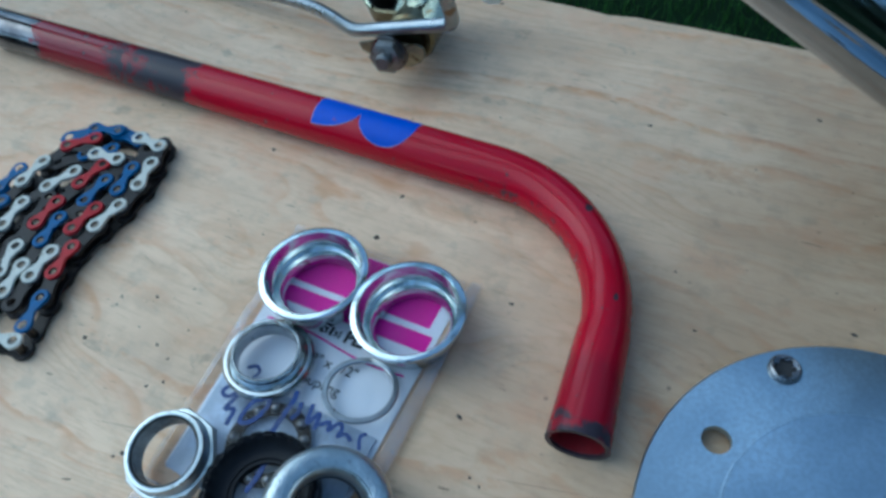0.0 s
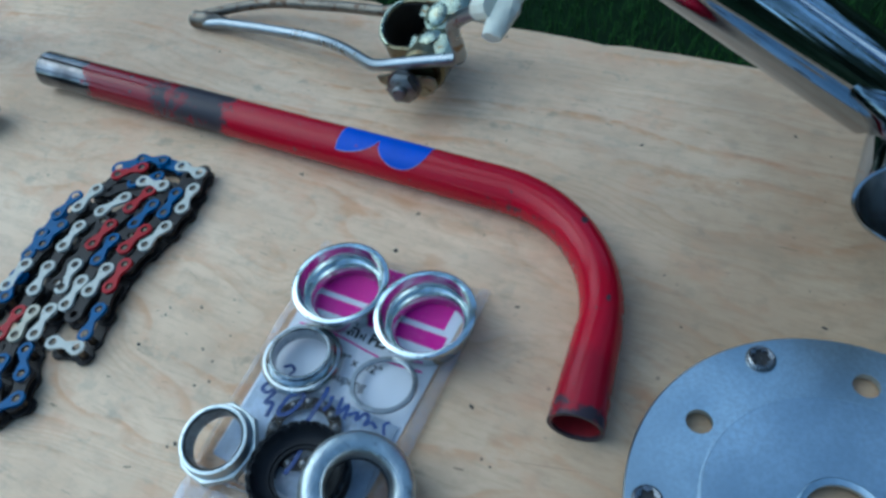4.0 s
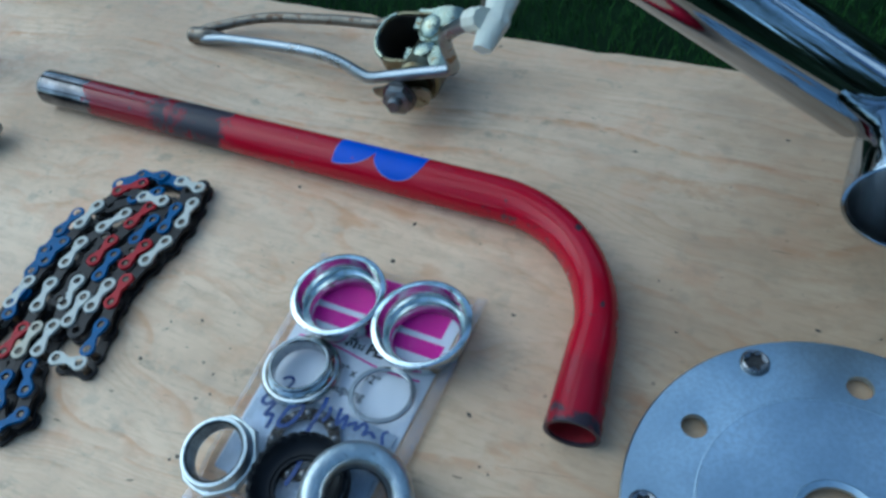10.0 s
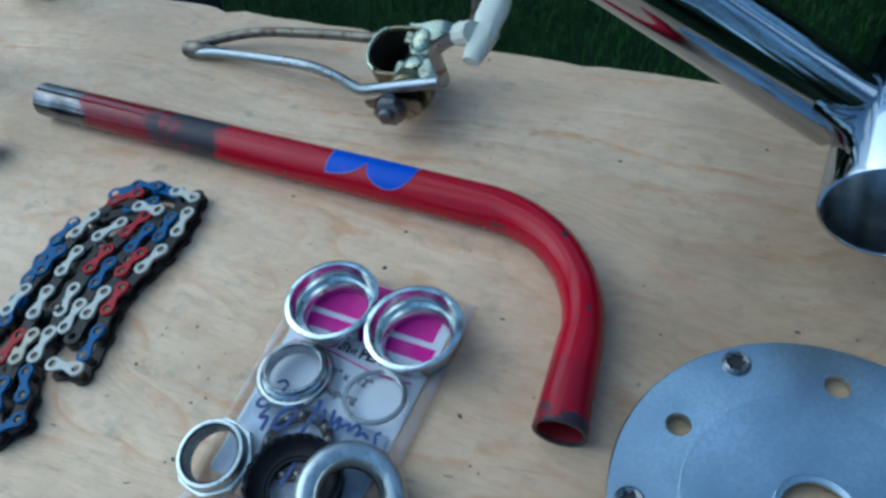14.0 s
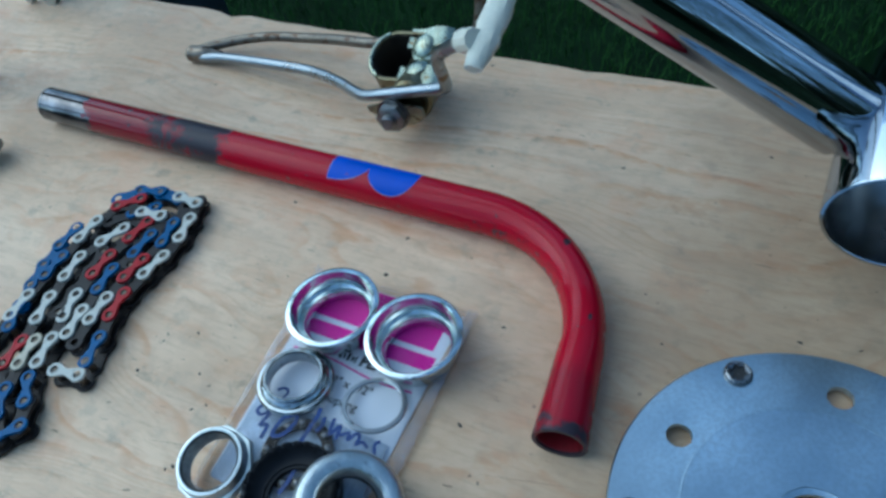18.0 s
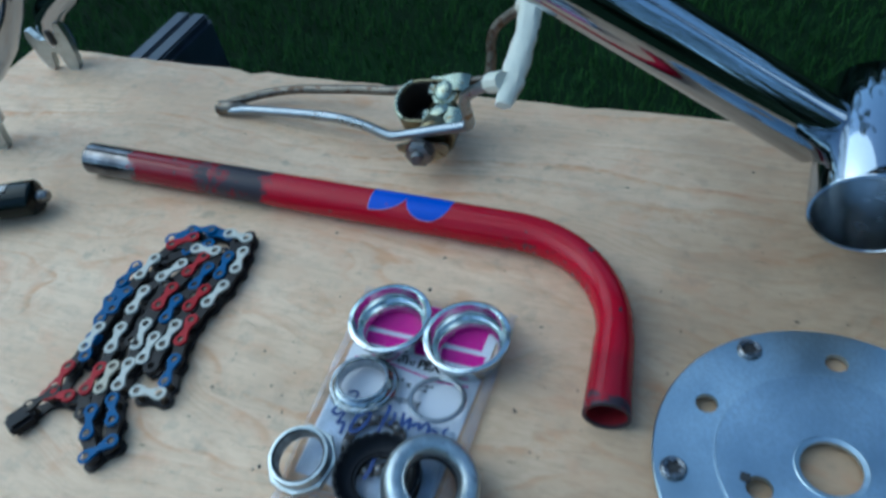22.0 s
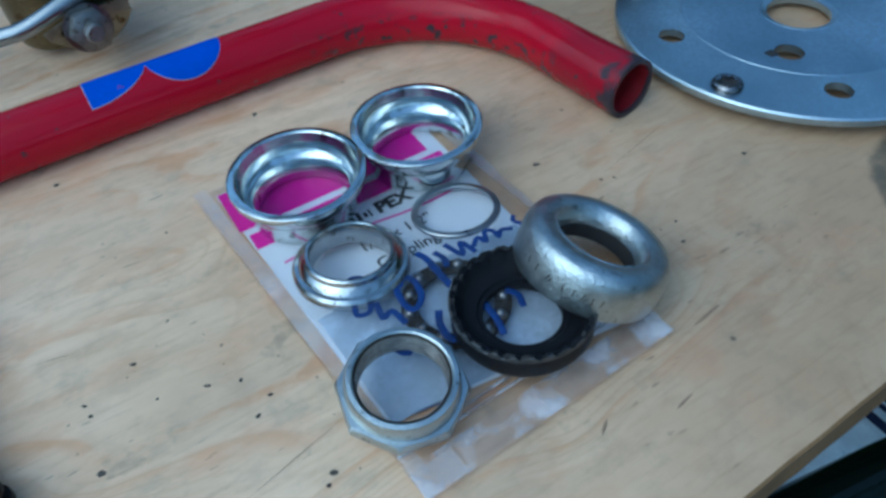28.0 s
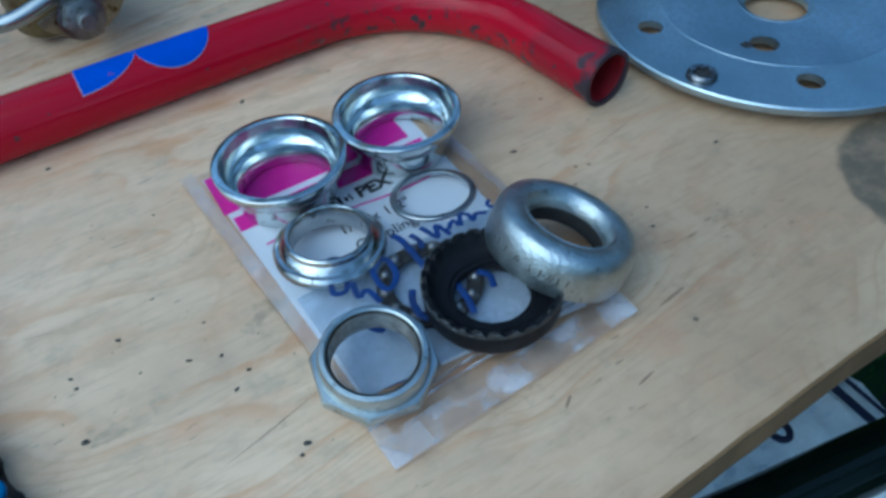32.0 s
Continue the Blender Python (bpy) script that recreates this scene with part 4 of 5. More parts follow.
cone = thing("cone_race", (-0.1513, 0.0775, 0.0012), "steel cone race with a flange and raised collar", "bearing race")
leaning(cone, (-0.1519, 0.0765, 0.0046), (0.06, 0.06, 1.0), 0.92)
part("flange", lathe([(0.0122, 0.0), (0.0172, 0.0), (0.0178, 0.0010), (0.0178, 0.0030), (0.0170, 0.0040), (0.0160, 0.0042), (0.0122, 0.0042)], 64), RACE_STEEL, cone)
part("collar", lathe([(0.0120, 0.0042), (0.0158, 0.0042), (0.0150, 0.0054), (0.0139, 0.0062), (0.0137, 0.0076), (0.0132, 0.0081), (0.0124, 0.0081), (0.0120, 0.0075)], 64), RACE_STEEL, cone)

washer = thing("thin_washer", (-0.1157, 0.0800, 0.0012), "thin bright steel washer lying on the label", "washer")
leaning(washer, (-0.1157, 0.0797, 0.0040), (0.03, 0.16, 1.0), 0.94)
part("ring", lathe([(0.0121, 0.0), (0.0141, 0.0), (0.0142, 0.0003), (0.0142, 0.0010), (0.0139, 0.0013), (0.0124, 0.0013), (0.0120, 0.0010), (0.0120, 0.0004)], 64), WASHER_STEEL, washer)


def flanged_nut():
    bm = bmesh.new()
    n, rings = 64, []
    for r, z, corner in ((0.0123, 0.0, 0), (0.0174, 0.0, 1), (0.0180, 0.0008, 1), (0.0180, 0.0034, 1), (0.0172, 0.0042, 0.6), (0.0156, 0.0043, 0), (0.0152, 0.0052, 0), (0.0151, 0.0083, 0), (0.0146, 0.0091, 0), (0.0134, 0.0093, 0), (0.0127, 0.0088, 0), (0.0123, 0.0080, 0)):
        ring = []
        for i in range(n):
            a = 2 * math.pi * i / n
            off = (a % (2 * math.pi / 8)) - math.pi / 8
            k = 1 + corner * (math.cos(math.pi / 8) / math.cos(off) - 1) if corner else 1
            ring.append(bm.verts.new((r * k * math.cos(a), r * k * math.sin(a), z)))
        rings.append(ring)
    for a, b in zip(rings, rings[1:] + rings[:1]):
        for i in range(n):
            j = (i + 1) % n
            bm.faces.new((a[i], a[j], b[j], b[i]))
    bmesh.ops.recalc_face_normals(bm, faces=bm.faces)
    return bm


nut = thing("lock_nut", (-0.1605, 0.0355, 0.0012), "dull zinc eight-sided lock nut with a raised ring", "lock nut", turn=12)
leaning(nut, (-0.1605, 0.0330, 0.0068), (0.03, -0.12, 0.99), 0.90, 12)
part("body", flanged_nut(), SATIN, nut)
part("rust_line", lathe([(0.0122, 0.0078), (0.0125, 0.0087), (0.0128, 0.0090), (0.0124, 0.0082)], 48), RUST_AND_SHADE, nut, "rusty line round the bore")
for k in range(5):
    z = 0.0012 + k * 0.0015
    part("thread", lathe([(0.01225, z), (0.0119, z + 0.0006), (0.01225, z + 0.0012)], 48, closed=False), RUST_THREAD, nut)

seal = thing("black_ring", (-0.1242, 0.0362, 0.0012), "black plastic ring with a notched rim", "bearing ring")
leaning(seal, (-0.1242, 0.0347, 0.0062), (0.02, 0.02, 1.0), 0.95)
n_notch = 26
bm = lathe([(0.0106, 0.0010), (0.0110, 0.0), (0.0184, 0.0), (0.0193, 0.0018), (0.0195, 0.0064), (0.0190, 0.0088), (0.0180, 0.0090), (0.0172, 0.0072), (0.0160, 0.0054), (0.0140, 0.0042), (0.0122, 0.0040), (0.0118, 0.0034), (0.0107, 0.0033)], 104)
rim = lathe([(0.0192, 0.0076), (0.0197, 0.0076), (0.0197, 0.0093), (0.0193, 0.0095)], 104)
for shape, top in ((bm, 0.0087), (rim, 0.0090)):
    for v in shape.verts:
        if v.co.z > top:
            a = math.atan2(v.co.y, v.co.x) * n_notch / (2 * math.pi)
            if (a % 1) > 0.6:
                v.co.z -= 0.0011
part("body", bm, BLACK, seal)
part("rim", rim, WORN_BLACK, seal, "worn greyish notched rim")

dome_turn = Matrix.Translation((-0.1000, 0.0370, 0.0142)) @ Vector((0, 0, 1)).rotation_difference(Vector((0.40, -0.02, 0.915)).normalized()).to_matrix().to_4x4()
dome = thing("dust_cover", (0, 0, 0), "grey zinc domed bearing cover leaning on the black ring", "bearing cover")
dome.matrix_basis = dome_turn @ Matrix.Scale(0.905, 4)
part("shell", lathe([(0.0212, -0.0066), (0.0221, -0.0066), (0.0224, -0.0056), (0.0223, 0.0016), (0.0220, 0.0040), (0.0211, 0.0060), (0.0197, 0.0070), (0.0180, 0.0073), (0.0150, 0.0073), (0.0145, 0.0070), (0.0141, 0.0072), (0.0137, 0.0069), (0.0127, 0.0048), (0.0123, 0.0036), (0.0121, 0.0016), (0.0124, 0.0012), (0.0132, 0.0038), (0.0148, 0.0060), (0.0190, 0.0060), (0.0208, 0.0036), (0.0212, 0.0000)], 80), DOME_STEEL, dome)
# inner wall coloured near-black to paint the shade down the hole
part("throat", lathe([(0.0122, 0.0018), (0.0124, -0.0030), (0.0121, -0.0030), (0.0119, 0.0016)], 56), RECESS_SHADE, dome, "dark throat with the hole's shade painted in")
strokes = ((0, 0, 0.9, 6), (0.0009, -0.0003, 0.6, 14))
for k, at in enumerate((172, 181, 192, 205, 213, 220, 227, 234)):
    bm = bmesh.new()
    for along, high, tall, lean in strokes[:1 + (k * 2) % 3 % 2]:
        bar_bm = box(-0.00021, 0.00021, -0.00016, 0.00016, -0.0013 * tall, 0.0013 * tall)
        a = radians(at) + along / 0.0222
        bar_bm.transform(Matrix.Translation((0.02223 * math.cos(a), 0.02223 * math.sin(a), -0.0008 + high)) @ pose(0, 0, 0, 0, 0, math.degrees(a) + 90) @ pose(0, 0, 0, 0, lean + 12 * (k % 3 - 1)))
        piece = bpy.data.meshes.new("stroke")
        bar_bm.to_mesh(piece)
        bm.from_mesh(piece)
        bpy.data.meshes.remove(piece)
    part("stamp_mark", bm, BOLT, dome, "stamped mark worn past reading", smooth=False)

# ---- zip bag with card label ----
bag = thing("zip_bag", (0, 0, 0), "clear polythene zip bag with a printed card label", "plastic bag")


def bag_outline(u, v):
    """u across, v along, both 0 to 1."""
    left = Vector((-0.1685 - 0.0110 * v, 0.0085 + 0.1270 * v))
    right = Vector((-0.0925 - 0.0025 * v, 0.0125 + 0.1240 * v))
    return left.lerp(right, u)


PUFF = ((0.000, 0.0), (0.010, 0.0002), (0.022, 0.0034), (0.035, 0.0064), (0.050, 0.0072), (0.065, 0.0060), (0.080, 0.0036), (0.095, 0.0012), (0.110, 0.0004), (0.140, 0.0003))


def bag_rise(x, y):
    """How far the filled bag stands up."""
    rise = 0.0
    for (a, za), (b, zb) in zip(PUFF, PUFF[1:]):
        if a <= y <= b:
            k = (y - a) / (b - a)
            rise = za + (zb - za) * k
    v = (y - 0.009) / 0.127
    left, right = -0.1685 - 0.0110 * v, -0.0925 - 0.0025 * v
    u = max(0.0, min(x - left, right - x) / 0.009)
    return rise * min(1.0, u) ** 0.7


def bag_sheet(z, puff, seed):
    bm = bmesh.new()
    nu, nv = 34, 50
    rows = []
    for j in range(nv + 1):
        row = []
        for i in range(nu + 1):
            u, v = i / nu, j / nv
            p = bag_outline(u, v)
            rim = min(u, 1 - u, v, 1 - v) * 8
            wave = noise.noise(Vector((p.x * 70, p.y * 70, seed))) * 0.7 + noise.noise(Vector((p.x * 230, p.y * 170, seed))) * 0.6
            row.append(bm.verts.new((p.x, p.y, z + puff * min(1.0, rim) * (0.5 + wave) + (bag_rise(p.x, p.y) if z > 0.0005 else 0.0))))
        rows.append(row)
    for a, b in zip(rows, rows[1:]):
        for i in range(nu):
            bm.faces.new((a[i], a[i + 1], b[i + 1], b[i]))
    return bm


part("back_sheet", bag_sheet(0.0002, 0.0001, 3.0), POLY, bag)
part("front_sheet", bag_sheet(0.0008, 0.0009, 7.0), POLY, bag)


def flat(x0, x1, y0, y1, z):
    bm = bmesh.new()
    bm.faces.new([bm.verts.new((x, y, z)) for x, y in ((x0, y0), (x1, y0), (x1, y1), (x0, y1))])
    return bm


bm = bmesh.new()
corners = ((-0.1662, 0.0310), (-0.1015, 0.0225), (-0.1008, 0.1325), (-0.1728, 0.1325))
lows, tops = [bm.verts.new((x, y, 0.00035)) for x, y in corners], [bm.verts.new((x, y, 0.00055)) for x, y in corners]
bm.faces.new(lows[::-1])
bm.faces.new(tops)
for i in range(4):
    bm.faces.new((lows[i], lows[(i + 1) % 4], tops[(i + 1) % 4], tops[i]))
card = part("card_label", bm, PAPER, bag, "white card label", smooth=False)
part("magenta_band", flat(-0.1724, -0.1060, 0.1125, 0.1322, 0.00059), MAGENTA, card, smooth=False)
part("magenta_band", flat(-0.1706, -0.1030, 0.1028, 0.1098, 0.00059), MAGENTA, card, smooth=False)
bm = sweep([(-0.166 + 0.0603 * k / 14, 0.0935 + 0.0012 * math.sin(k * 0.45) - 0.00012 * k, 0.00058) for k in range(15)], 0.0004, 6, flat=0.15)
part("magenta_line", bm, MAGENTA, card)


bm = bmesh.new()
rows = []
for j in range(19):
    row = []
    for i in range(25):
        u, v = i / 24, j / 18
        x = -0.1655 + 0.0640 * u - 0.0015 * v
        y = 0.0300 - 0.0040 * u + (0.0390 + 0.0025 * u) * v
        row.append(bm.verts.new((x, y, max(0.0007, bag_rise(x, y) - 0.0042 + 0.0006 * noise.noise(Vector((x * 120, y * 120, 4)))))))
    rows.append(row)
for a, b in zip(rows, rows[1:]):
    for i in range(24):
        bm.faces.new((a[i], a[i + 1], b[i + 1], b[i]))
part("paper_insert", bm, INSERT, bag, "grey-blue paper sheet inside the bag")


def lettering(words, x, y, size, material, parent, bold=0.0):
    cu = bpy.data.curves.new("words", "FONT")
    cu.body, cu.size, cu.offset, cu.extrude = words, size, bold, 0.00002
    o = bpy.data.objects.new("words", cu)
    scene.collection.objects.link(o)
    bpy.context.view_layer.update()
    me = bpy.data.meshes.new_from_object(o.evaluated_get(bpy.context.evaluated_depsgraph_get()))
    bpy.data.objects.remove(o)
    me.materials.clear()
    me.materials.append(material)
    t = new("lettering", me)
    t.parent, t.matrix_basis = parent, pose(x, y, 0.00060)
    return tagged(t, "printed words on the card")


lettering("PEX", -0.1335, 0.0955, 0.0068, INK, card, 0.00034)
lettering('1/2" x 1/2"', -0.1455, 0.0838, 0.0056, INK, card, 0.00006)
lettering("Coupling", -0.1440, 0.0755, 0.0056, INK, card, 0.00006)
for k, (x, w) in enumerate(((-0.1440, 0.0014), (-0.1420, 0.0010), (-0.1402, 0.0014), (-0.1380, 0.0012), (-0.1362, 0.0008))):
    part("print_bar", flat(x, x + w, 0.0957 + 0.0004 * (k % 2), 0.0984 + 0.0006 * (k % 3), 0.00060), INK, card, "small print too faint to read", smooth=False)
for k in range(5):
    x, y = -0.1605 + 0.0004 * k, 0.0300 + k * 0.0027
    part("print_bar", sweep([(x + d, y - d * 0.16, 0.0009) for d in (0.0, 0.003, 0.0075 - 0.001 * (k % 3))], 0.00024, 6, flat=0.15), FAINT, card, "small print too faint to read", smooth=False)


def marker_stroke(points, width):
    return sweep([(p[0] / 1000, p[1] / 1000, bag_rise(p[0] / 1000, p[1] / 1000) + 0.0013) for p in points], width * 0.68, 6, flat=0.12)


# felt-pen writing, past reading
for wide_by, line in ((1.35, ((-146, 62), (-147, 58), (-147, 53), (-145, 52), (-142, 55), (-141, 61), (-143, 63.5), (-145.5, 61))), (1.5, ((-141, 48), (-143, 44), (-143, 39), (-140, 38), (-137, 39))),
                      (1.5, ((-135, 70), (-134, 66), (-134, 60), (-134, 53))), (1.3, ((-131, 67), (-130, 63), (-131, 60))), (1.2, ((-158, 63), (-159, 59), (-156, 58), (-154, 61))),
                      (1.3, ((-153, 60), (-154, 54), (-151, 55), (-150, 49))), (1.1, ((-121, 62), (-118, 64.5), (-117, 61.5), (-115, 65.5), (-113, 64), (-113, 61), (-111, 63), (-108, 61.5))),
                      (1.4, ((-130, 44), (-130, 38), (-131, 33))), (1.4, ((-123, 44), (-121, 41), (-122, 37))), (1.0, ((-157, 70.5), (-154.5, 72.5), (-152, 71), (-152.5, 68))), (1.2, ((-127, 68), (-125, 61), (-123, 66), (-121.5, 60))),
                      (1.2, ((-157, 45), (-154, 41), (-151.5, 44), (-150, 38))), (1.0, ((-104, 60), (-106, 64), (-104.5, 66)))):
    part("marker_stroke", marker_stroke(smooth_line([(*q, 0) for q in line], 4), wide_by / 1000), MARKER, bag, "blue felt-pen writing past reading")

# heat seal along the open end, milky in patches
bm = bmesh.new()
rows = [[bm.verts.new((*bag_outline(k / 60, v), 0.0019 + 0.0005 * noise.noise(Vector((k * 0.55, v * 30, 2))) + 0.0006 * noise.noise(Vector((k * 0.21, v * 9, 8))))) for k in range(61)] for v in (0.002, 0.015, 0.030, 0.045, 0.060, 0.072)]
for a, b in zip(rows, rows[1:]):
    for k in range(60):
        bm.faces.new((a[k], a[k + 1], b[k + 1], b[k]))
part("seal_strip", bm, SEAL, bag, "crinkled milky heat seal of the bag")
for u0, u1, v0, v1 in ((0.0, 0.15, 0.004, 0.058), (0.88, 1.0, 0.000, 0.060), (0.47, 0.53, 0.012, 0.052)):
    bm = bmesh.new()
    rows = [[bm.verts.new((*bag_outline(u0 + (u1 - u0) * k / 8, v0 + (v1 - v0) * q / 4), 0.0027 + 0.0004 * noise.noise(Vector((k * 0.9 + u0 * 50, q * 0.8, 3))))) for k in range(9)] for q in range(5)]
    for a, b in zip(rows, rows[1:]):
        for k in range(8):
            bm.faces.new((a[k], a[k + 1], b[k + 1], b[k]))
    part("seal_patch", bm, SEAM, bag, "folded milky corner of the seal")
for u0, u1 in ((0.004, 0.055), (0.945, 0.996)):
    bm = bmesh.new()
    rows = [[bm.verts.new((*bag_outline(u, k / 24), 0.0022 + bag_rise(*bag_outline(u, k / 24)) + 0.0003 * math.sin(k * 1.7))) for u in (u0, u1)] for k in range(1, 25)]
    for a, b in zip(rows, rows[1:]):
        bm.faces.new((a[0], a[1], b[1], b[0]))
    part("side_seam", bm, SEAM, bag, "hazy welded side seam")
for v in (0.10, 0.118):
    a, b = bag_outline(0.005, v), bag_outline(0.995, v)
    part("zip_rib", sweep([(a.x, a.y, 0.0018), (b.x, b.y, 0.0018)], 0.00045, 8), SEAL, bag)

for o in bag.children:
    if o.data and o.data.materials[0] in (POLY, SEAM, SEAL):
        o.visible_shadow = False

# ball retainer seen through the bag
retainer = thing("ball_retainer", (-0.1345, 0.0500, bag_rise(-0.1345, 0.05) - 0.0030), "dark steel ball retainer with bearing balls inside the bag", "ball retainer")
part("cage", lathe([(0.0104, 0.0), (0.0146, 0.0), (0.0148, 0.0010), (0.0140, 0.0014), (0.0110, 0.0014), (0.0102, 0.0010)], 48), RUST_AND_SHADE, retainer, "dark oily cage")
for k in range(13):
    bm = bmesh.new()
    bmesh.ops.create_uvsphere(bm, u_segments=14, v_segments=9, radius=0.0020, matrix=Matrix.Translation((0.0125 * math.cos(k * 2 * math.pi / 13), 0.0125 * math.sin(k * 2 * math.pi / 13), 0.0014)))
    part("ball", bm, BOLT, retainer)

# ---- rod brake lever ----
lever = thing("brake_lever", (-0.18, 0.25, 0), "rod brake lever with band clamp and white end bar", "brake lever")


def local(points):
    return [(x / 1000 + 0.18, y / 1000 - 0.25, z / 1000) for x, y, z in points]


near_arm = ((-346, 258.5, 4.6), (-340, 258.2, 4.9), (-328, 259.5, 6), (-290, 258, 9.5), (-256, 255, 12.5), (-230, 246, 17), (-211, 236.5, 20.5), (-202, 233, 22.5), (-188, 232, 27), (-170, 233.5, 31.5), (-156, 234.5, 35), (-151.5, 234, 38), (-150, 231, 46), (-149.5, 228, 56), (-147, 225.5, 63), (-140, 222.5, 70), (-132, 220, 76))
far_arm = ((-355, 260, 4.5), (-350, 265, 5), (-340, 270, 6.5), (-321, 277, 9), (-300, 280, 12), (-277, 281, 14), (-245, 276, 21), (-216, 271, 27), (-196, 274, 31), (-176, 278, 32.5), (-163, 281, 33), (-157, 283, 35), (-155, 287, 46), (-155, 290, 56), (-152, 292, 64), (-144, 292, 71.5), (-134, 291, 79))
part("near_arm", sweep(smooth_line(local(near_arm)), 0.0032, 16), ROD, lever, "bright chromed rod arm")
part("far_arm", sweep(smooth_line(local(far_arm)), 0.0031, 16), RUSTY_ROD, lever, "rust-stained rod arm")
part("arm_tip", sweep(smooth_line(local(((-356, 260.5, 4.6), (-353, 260, 4.7), (-347, 260.5, 5.0), (-339, 262, 5.6), (-332, 264, 6.2)))), [0.0030, 0.0042, 0.0049] + [0.0053] * 12 + [0.0050, 0.0046, 0.0040, 0.0034, 0.0030, 0.0026, 0.0022, 0.0018, 0.0014, 0.0010], 16), RUSTY_ROD, lever, "dark joined tip of the two arms")
bar = [Vector((-117.5, 203.5, 77)) + Vector((-4, 33, 10)) * k / 34.7 * 14 + Vector((4.5, 0, 0)) * math.sin(math.pi * k / 7) for k in range(8)]
bar_mesh = sweep(smooth_line(local(bar), 3), [(0.0064 if k < 8 else 0.0064 - 0.00006 * (k - 8)) * math.sqrt(max(0.28 if k < 9 else 0.15, 1 - (abs(k - 9) / (9.3 if k < 9 else 12.4)) ** (5 if k < 9 else 2.4))) for k in range(22)], 20, flat=0.78)
for v in bar_mesh.verts:
    v.co += Vector((1, 0.3, 0.2)) * 0.0016 * noise.noise(v.co * 190) + Vector((0.4, 0.2, 1)) * 0.0010 * noise.noise(v.co * 480)
part("end_bar", bar_mesh, WHITE_RUBBER, lever, "aged white plastic bar across the rod ends")
for a, b in (((-130.5, 219.5, 77.5), (-120, 213.5, 84.5)), ((-135.5, 291.3, 77.5), (-125, 288, 87))):
    part("sleeve", sweep(smooth_line(local((a, tuple((Vector(a) + Vector(b)) / 2), b)), 4), [0.0042, 0.0052, 0.0055, 0.0053, 0.0051, 0.0050, 0.0053, 0.0051, 0.0049], 10), WHITE_RUBBER, lever, "white plastic sleeve")


def strap(points, width_dir, width, thick):
    """A bent flat strip along points."""
    pts, w = [Vector(p) for p in points], Vector(width_dir).normalized() * width / 2
    bm = bmesh.new()
    rows = []
    for k, p in enumerate(pts):
        d = (pts[min(k + 1, len(pts) - 1)] - pts[max(k - 1, 0)]).normalized()
        t = d.cross(w).normalized() * thick / 2
        rows.append([bm.verts.new(p + s * w + q * t) for s, q in ((-1, -1), (1, -1), (1, 1), (-1, 1))])
    for a, b in zip(rows, rows[1:]):
        for i in range(4):
            j = (i + 1) % 4
            bm.faces.new((a[i], a[j], b[j], b[i]))
    bm.faces.new(rows[0][::-1])
    bm.faces.new(rows[-1])
    bmesh.ops.recalc_face_normals(bm, faces=bm.faces)
    return bm


wide = Vector((-4, 33, 10)).normalized()
axis_mid = Vector((-0.194 + 0.18, 0.259 - 0.25, 0.021))
across = wide.cross(Vector((1, 0, 0))).normalized()
if across.z < 0:
    across = -across
fore = across.cross(wide).normalized()
if fore.x > 0:
    fore = -fore
# band clamp: a loop open towards the bolt, its two ends held by cheeks
loop = [axis_mid + fore * (0.0125 * math.cos(radians(a))) + wide * (0.0150 * math.sin(radians(a))) for a in range(-90, 91, 12)]
loop = [axis_mid - fore * 0.017 - wide * 0.0150] + loop + [axis_mid - fore * 0.017 + wide * 0.0150]
part("band", strap(loop, across, 0.027, 0.0016), BRASSY, lever, "yellowed zinc band clamp")
# floor of the band, its rust darkened to paint in the shade
floor_rim = [axis_mid + (p - axis_mid) * 0.93 - across * 0.0105 for p in loop]
bm = bmesh.new()
low_ring, top_ring = ([bm.verts.new(p + across * h) for p in floor_rim] for h in (-0.0012, 0.0))
bm.faces.new(low_ring[::-1])
bm.faces.new(top_ring)
for k in range(len(loop)):
    n = (k + 1) % len(loop)
    bm.faces.new((low_ring[k], low_ring[n], top_ring[n], top_ring[k]))
part("band_floor", bm, RUST_AND_SHADE, lever, "rusty inside of the band with its deep shade painted in", smooth=False)
lip = [p + across * 0.0135 for p in loop[3:-3]]
# liner in one dark colour for both rust and the band's inner shade
inside = [axis_mid + (p - axis_mid) * 0.90 for p in loop]
part("band_inside", strap(inside, across, 0.025, 0.0006), RUST_AND_SHADE, lever, "rusty inside of the band with its deep shade painted in")
part("band_lip", sweep(lip, 0.0012, 8), PALE_ZINC, lever, "bright worn lip of the band")
pin = Vector((-0.1813 + 0.18, 0.2195 - 0.25, 0.0195))
axle = Vector((-0.15, 0.98, -0.13)).normalized()
cheek = ((15, 3.5), (8, 5.5), (-5, 6), (-14, 6), (-17, 4.5), (-17.5, 0), (-14, -5.5), (-8, -9.5), (-2, -10.5), (5, -9), (10, -4.5), (14, 0))
bm = bmesh.new()
lows, tops = ([bm.verts.new(pin + axle * (far + 0.35 * max(0.0, u) / 1000) + fore * (f / 1000) + across * (u / 1000)) for f, u in cheek] for far in (0.0085, 0.0102))
bm.faces.new(lows)
bm.faces.new(tops[::-1])
for k in range(len(cheek)):
    n = (k + 1) % len(cheek)
    bm.faces.new((lows[k], lows[n], tops[n], tops[k]))
bmesh.ops.recalc_face_normals(bm, faces=bm.faces)
part("front_cheek", bm, CHEEK_ZINC, lever, "rounded zinc cheek plate", smooth=False)
hub_mid = pin - fore * 0.0085 + across * 0.0050
